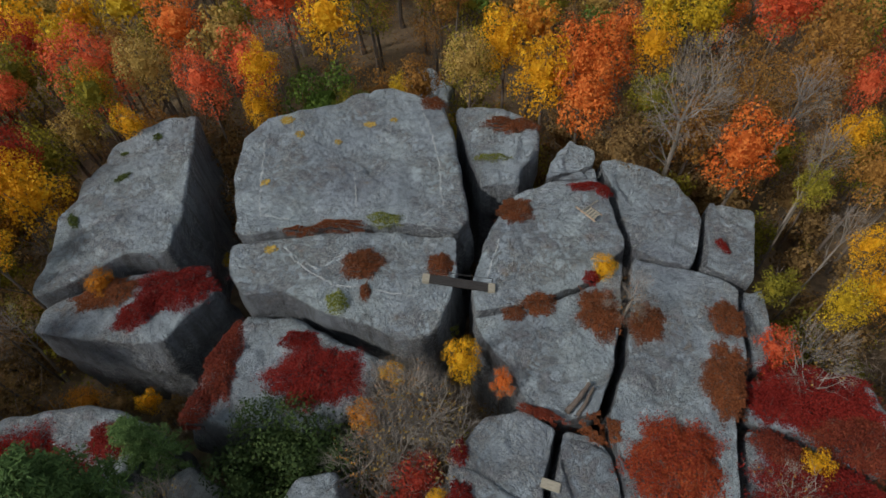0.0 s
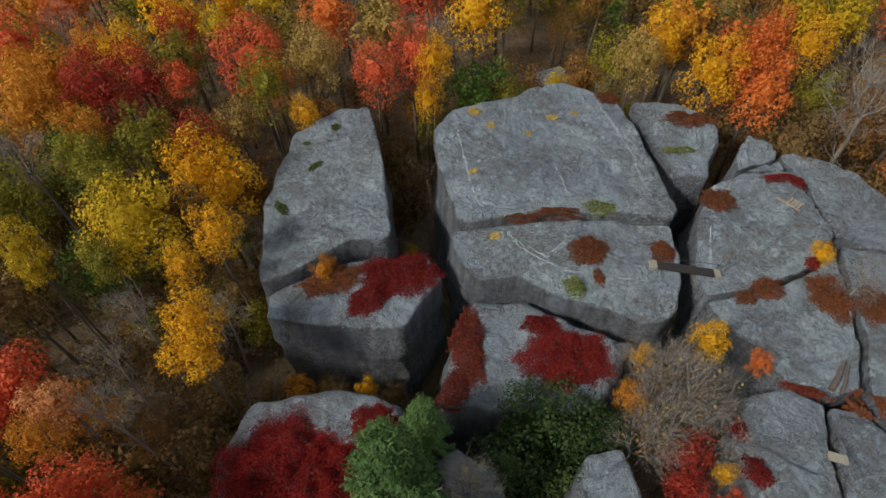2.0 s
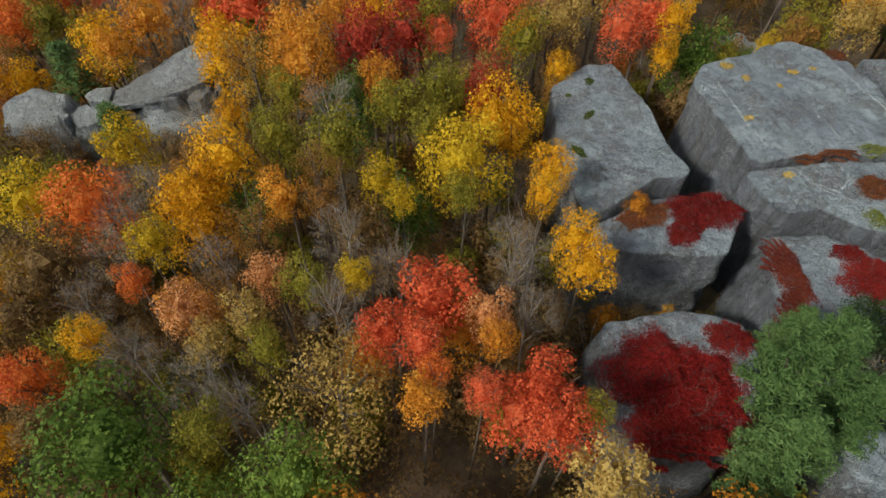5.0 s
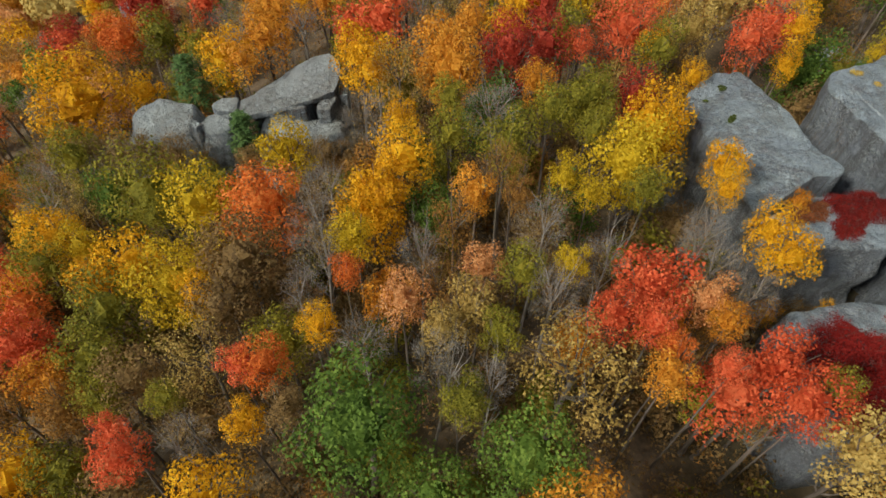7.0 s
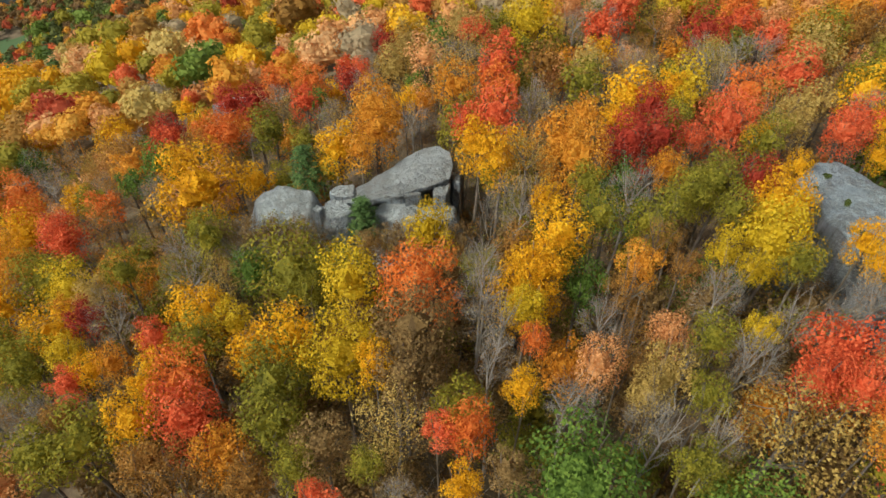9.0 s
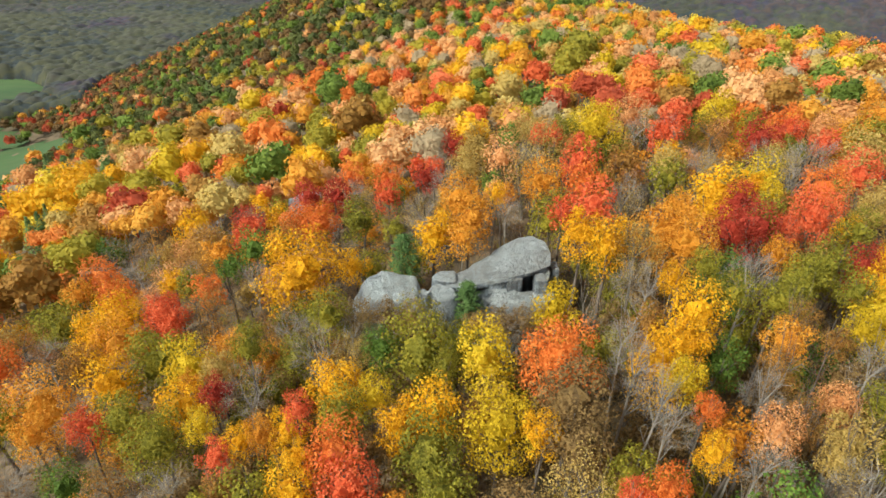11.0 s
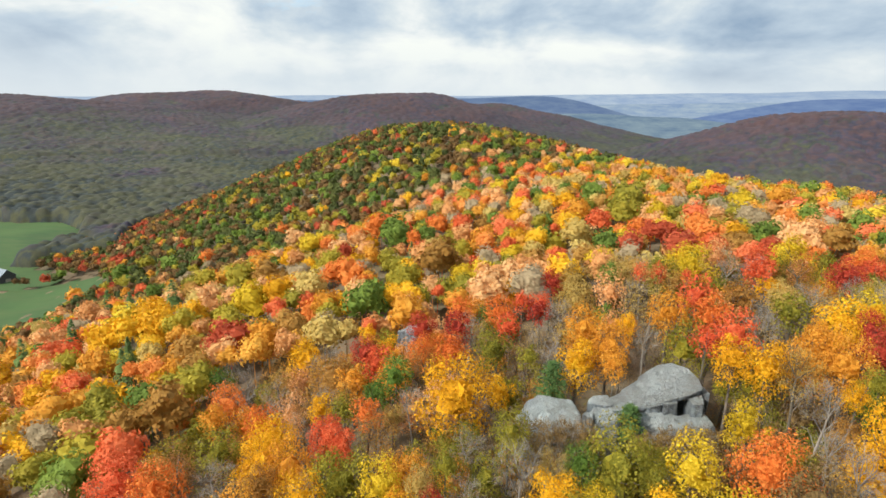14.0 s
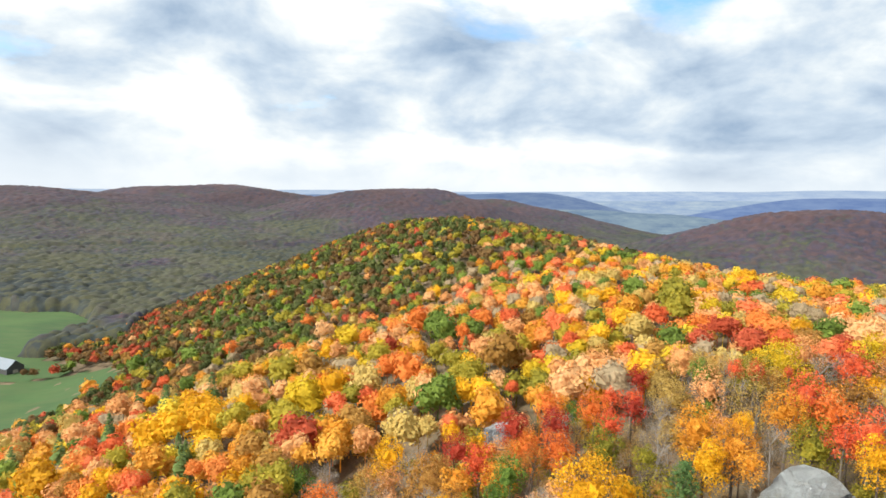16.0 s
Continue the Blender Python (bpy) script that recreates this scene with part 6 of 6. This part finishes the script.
for x_, y_, r_, top_ in ((-1.8, 10.3, 3.2, 3.0), (-1.2, 11.6, 2.4, 2.2), (-2.8, 9.2, 2.4, 2.0), (-3.6, 8.0, 2.6, 1.6), (0.2, 7.6, 2.4, 1.2), (-2.4, 12.4, 2.2, 1.0), (0.6, 10.6, 2.2, 1.4)):
    tree("bare", x_, y_, r_, rnd_rocks, top=top_)
tree("bare", 11.0, 16.9, 1.7, rnd_rocks, foot=on_rock(11.1, 15.2) - 0.1, top=3.2)
tree("bare", 20.6, 14.0, 2.6, rnd_rocks, top=2.6)
tree("bare", 16.9, 6.6, 2.0, rnd_rocks, top=1.6)
tree("bare", -12.7, 5.2, 1.9, rnd_rocks, top=2.6)
for x_, y_, r_, top_ in ((-8.4, 9.6, 3.1, 1.8), (-10.4, 7.6, 2.4, 0.9), (-6.0, 8.8, 2.4, 0.9), (-9.6, 10.8, 1.9, 1.2), (-7.6, 7.0, 2.2, 0.2)):
    tree("laurel", x_, y_, r_, rnd_rocks, top=top_)
for x_, y_, r_, top_ in ((-16.6, 5.4, 2.5, 6.5), (-14.9, 3.4, 2.2, 4.5), (-15.2, 8.6, 1.5, 2.6), (-18.6, 2.0, 2.2, 4.0)):
    tree("pine", x_, y_, r_, rnd_rocks, top=top_)
for c_, x_, y_, r_, top_ in (("orange", -23.6, 13.4, 1.1, -3.6), ("brush", -21.4, 13.2, 1.2, -3.8), ("gold", -19.2, 13.3, 0.9, -4.2), ("brush", -17.4, 13.0, 1.1, -4.4), ("gold", 1.4, 13.7, 1.2, 1.8), ("scarlet", 3.6, 12.2, 0.8, 1.4), ("gold", 10.1, 19.7, 0.9, 1.6), ("orange", -21.7, 18.7, 1.0, 1.7), ("orange", -3.9, 10.4, 1.0, 1.0), ("crimson", -0.9, 7.6, 1.5, 0.6), ("crimson", -1.6, 5.8, 1.3, 0.2), ("red", 0.3, 5.0, 0.9, 0.2), ("gold", 0.2, 6.4, 0.6, 0.5), ("gold", -2.6, 13.0, 0.8, 0.6),
                             ("gold", 18.9, 8.2, 0.9, 0.8), ("red", 19.0, 14.6, 1.3, 1.4), ("yellow", -4.1, 40.0, 1.2, 1.2), ("olive", -8.6, 38.4, 1.5, 1.0), ("green", -7.0, 37.9, 1.0, 0.8), ("yellow", -16.6, 24.5, 0.6, -4.0)):
    tree(c_, x_, y_, r_, rnd_rocks, foot=min(on_rock(x_, y_), top_ - 2 * r_), top=top_)


# ---------------------------------------------------------------- things on the rocks
def box(bm, size, at=(0, 0, 0), turn=0.0, bevel=0.02):
    got = bmesh.ops.create_cube(bm, size=1.0)
    m = Matrix.Translation(at) @ Matrix.Rotation(turn, 4, "Z") @ Matrix.Diagonal((*size, 1))
    bmesh.ops.transform(bm, matrix=m, verts=got["verts"])
    if bevel:
        edges = list({e for v in got["verts"] for e in v.link_edges})
        bmesh.ops.bevel(bm, geom=edges, offset=bevel, segments=2, affect="EDGES")


def boxed(name, mat, parent, size, at=(0, 0, 0), turn=0.0, bevel=0.02, label=""):
    bm = bmesh.new()
    box(bm, size, at, turn, bevel)
    return part(name, bm, mat, parent, label)


def footbridge():
    a, b = Vector((-0.95, 18.9, on_rock(-0.95, 18.9))), Vector((3.25, 18.4, on_rock(3.25, 18.4)))
    way = b - a
    root = thing("footbridge", "dark timber beam footbridge spanning a deep crevice", "bridge", a, math.atan2(way.y, way.x))
    rise = -math.atan2(way.z, math.hypot(way.x, way.y))
    root.rotation_euler = (0, rise, math.atan2(way.y, way.x))
    long = way.length
    for k in (-1, 0, 1):
        boxed("plank", DARK_WOOD, root, (long - 0.5, 0.19, 0.16), (long / 2, 0.2 * k, 0.16), 0, 0.02)
    for at in (0.1, long - 0.1):
        boxed("end_block", PALE_WOOD, root, (0.5, 0.66, 0.26), (at, 0, 0.13), 0.06, 0.05, "pale weathered end block")
    bm = bmesh.new()
    tube(bm, Vector((0.2, 0.36, 0.55)), Vector((long - 0.1, 0.36, 0.62)), 0.018, 0.018, 6)
    part("handrail", bm, DARK_WOOD, root, "thin dark wire handrail")
    for at in (0.2, long - 0.1):
        bm = bmesh.new()
        tube(bm, Vector((at, 0.36, 0.0)), Vector((at, 0.36, 0.66)), 0.025, 0.022, 6)
        part("post", bm, DARK_WOOD, root)


footbridge()


def broken_frame():
    z = on_rock(9.9, 23.9)
    root = thing("wooden_frame", "broken pale wooden frame lying on the slab", "frame", (9.9, 23.9, z + 0.06), radians(-50))
    boxed("rail", TAN_WOOD, root, (1.0, 0.08, 0.06), (0.05, 0.36, 0.02))
    boxed("rail", TAN_WOOD, root, (1.75, 0.08, 0.06), (-0.25, -0.36, 0.02))
    boxed("rail", PALE_WOOD, root, (0.07, 1.5, 0.06), (-0.52, 0.42, 0.07))
    for k in range(4):
        boxed("slat", PALE_WOOD, root, (0.17, 0.72, 0.03), (-0.3 + 0.22 * k, 0, 0.075), 0.03 * k)


broken_frame()


def log(x, y, length, radius, turn, label):
    root_z = on_rock(x, y) + radius * 0.8
    bm, rnd = bmesh.new(), random.Random(3)
    p = Vector((-length / 2, 0, 0))
    for k in range(6):
        q = p + Vector((length / 6, rnd.gauss(0, 0.03), rnd.gauss(0, 0.02)))
        tube(bm, p, q, radius * (1 - 0.06 * k), radius * (0.94 - 0.06 * k), 10)
        p = q
    ob = part("fallen_log", bm, BARK)
    ob.matrix_world = Matrix.Translation((x, y, root_z)) @ Matrix.Rotation(turn, 4, "Z")
    tagged(ob, label, "log")


log(7.6, 11.3, 2.1, 0.17, radians(48), "dark reddish rotting log on the slab")
log(7.95, 11.1, 1.9, 0.11, radians(55), "thin dark rotting log on the slab")
plank_ = boxed("plank", PALE_WOOD, None, (0.95, 0.5, 0.09), (0, 0, 0), 0, 0.03)
plank_.matrix_world = Matrix.Translation((5.75, 6.9, max(on_rock(5.2, 6.9), on_rock(6.3, 6.9)) + 0.04)) @ Matrix.Rotation(-0.3, 4, "Z")
tagged(plank_, "short pale weathered plank laid over a crack", "plank")


# ---------------------------------------------------------------- the farm in the valley
def barn():
    x, y = -447.0, 424.0
    z = float(land(x, y))
    root = thing("barn", "dark boarded barn with a pale metal roof", "barn", (x, y, z), radians(-22))
    w, l, h, ridge = 13.0, 19.0, 5.5, 11.0
    bm = bmesh.new()
    for sx in (-1, 1):
        v = [bm.verts.new(c) for c in ((sx * l / 2, -w / 2, -1), (sx * l / 2, w / 2, -1), (sx * l / 2, w / 2, h), (sx * l / 2, 0, ridge), (sx * l / 2, -w / 2, h))]
        bm.faces.new(v if sx > 0 else v[::-1])
    for sy in (-1, 1):
        v = [bm.verts.new(c) for c in ((-l / 2, sy * w / 2, -1), (l / 2, sy * w / 2, -1), (l / 2, sy * w / 2, h), (-l / 2, sy * w / 2, h))]
        bm.faces.new(v if sy < 0 else v[::-1])
    part("wall", bm, BARN_WALL, root)
    for sy in (-1, 1):
        bm = bmesh.new()
        a, b = Vector((0, 0, ridge + 0.15)), Vector((0, sy * (w / 2 + 0.8), h - 0.5))
        top = [Vector((sx * (l / 2 + 0.7), p.y, p.z)) for p in (a, b) for sx in (-1, 1)]
        low = [p - Vector((0, 0, 0.25)) for p in top]
        v = [bm.verts.new(p) for p in top + low]
        for f in ((0, 1, 3, 2), (4, 6, 7, 5), (0, 4, 5, 1), (2, 3, 7, 6), (0, 2, 6, 4), (1, 5, 7, 3)):
            bm.faces.new([v[k] for k in f])
        part("roof", bm, ROOF, root, "pale metal roof slope")
    boxed("door", PALE_WOOD, root, (0.12, 4.0, 4.2), (l / 2 + 0.05, 0, 1.2), 0, 0.03, "wide sliding door")


barn()


# ---------------------------------------------------------------- pale veins in the rock
VEIN = wood_material("pale_mineral", (0.42, 0.46, 0.48), (0.58, 0.62, 0.63))


def vein(points, width, seed):
    """A thin pale line that lies over the rock."""
    rnd, bm = random.Random(seed), bmesh.new()
    line = []
    for (ax, ay), (bx, by) in zip(points, points[1:]):
        steps = max(2, int(math.hypot(bx - ax, by - ay) / 0.25))
        line += [(ax + (bx - ax) * k / steps, ay + (by - ay) * k / steps) for k in range(steps)]
    line.append(points[-1])
    last = None
    for i, (x, y) in enumerate(line):
        x, y = x + rnd.gauss(0, 0.03), y + rnd.gauss(0, 0.03)
        j = min(i, len(line) - 2)
        d = Vector((line[j + 1][0] - line[j][0], line[j + 1][1] - line[j][1], 0)).normalized()
        side = Vector((-d.y, d.x, 0)) * width * rnd.uniform(0.3, 0.7)
        z = on_rock(x, y) + 0.012
        pair = [bm.verts.new((x + side.x, y + side.y, z)), bm.verts.new((x, y, z + 0.012)), bm.verts.new((x - side.x, y - side.y, z))]
        if last:
            bm.faces.new((last[0], pair[0], pair[1], last[1]))
            bm.faces.new((last[1], pair[1], pair[2], last[2]))
        last = pair
    tagged(part("mineral_vein", bm, VEIN), "thin pale mineral vein running over the rock", "vein")


for k_, line_ in enumerate([
        [(-13.1, 30.4), (-12.7, 27.7), (-12.3, 24.9), (-11.8, 22.9), (-9.6, 22.9)],
        [(-1.9, 34.6), (-1.1, 32.2), (-0.3, 28.5), (-0.1, 25.6), (0.1, 24.5), (-1.3, 23.4)],
        [(-6.2, 27.3), (-5.7, 24.1)],
        [(-6.0, 20.8), (-7.7, 19.4), (-9.9, 20.8)], [(-9.6, 20.4), (-8.2, 19.2), (-6.4, 18.2), (-4.8, 18.2)],
        [(-4.7, 18.1), (-2.6, 17.8), (-1.4, 17.9), (-0.9, 18.2)], [(3.8, 22.2), (3.2, 20.1), (2.9, 19.0)]]):
    vein(line_, 0.05, 600 + k_)
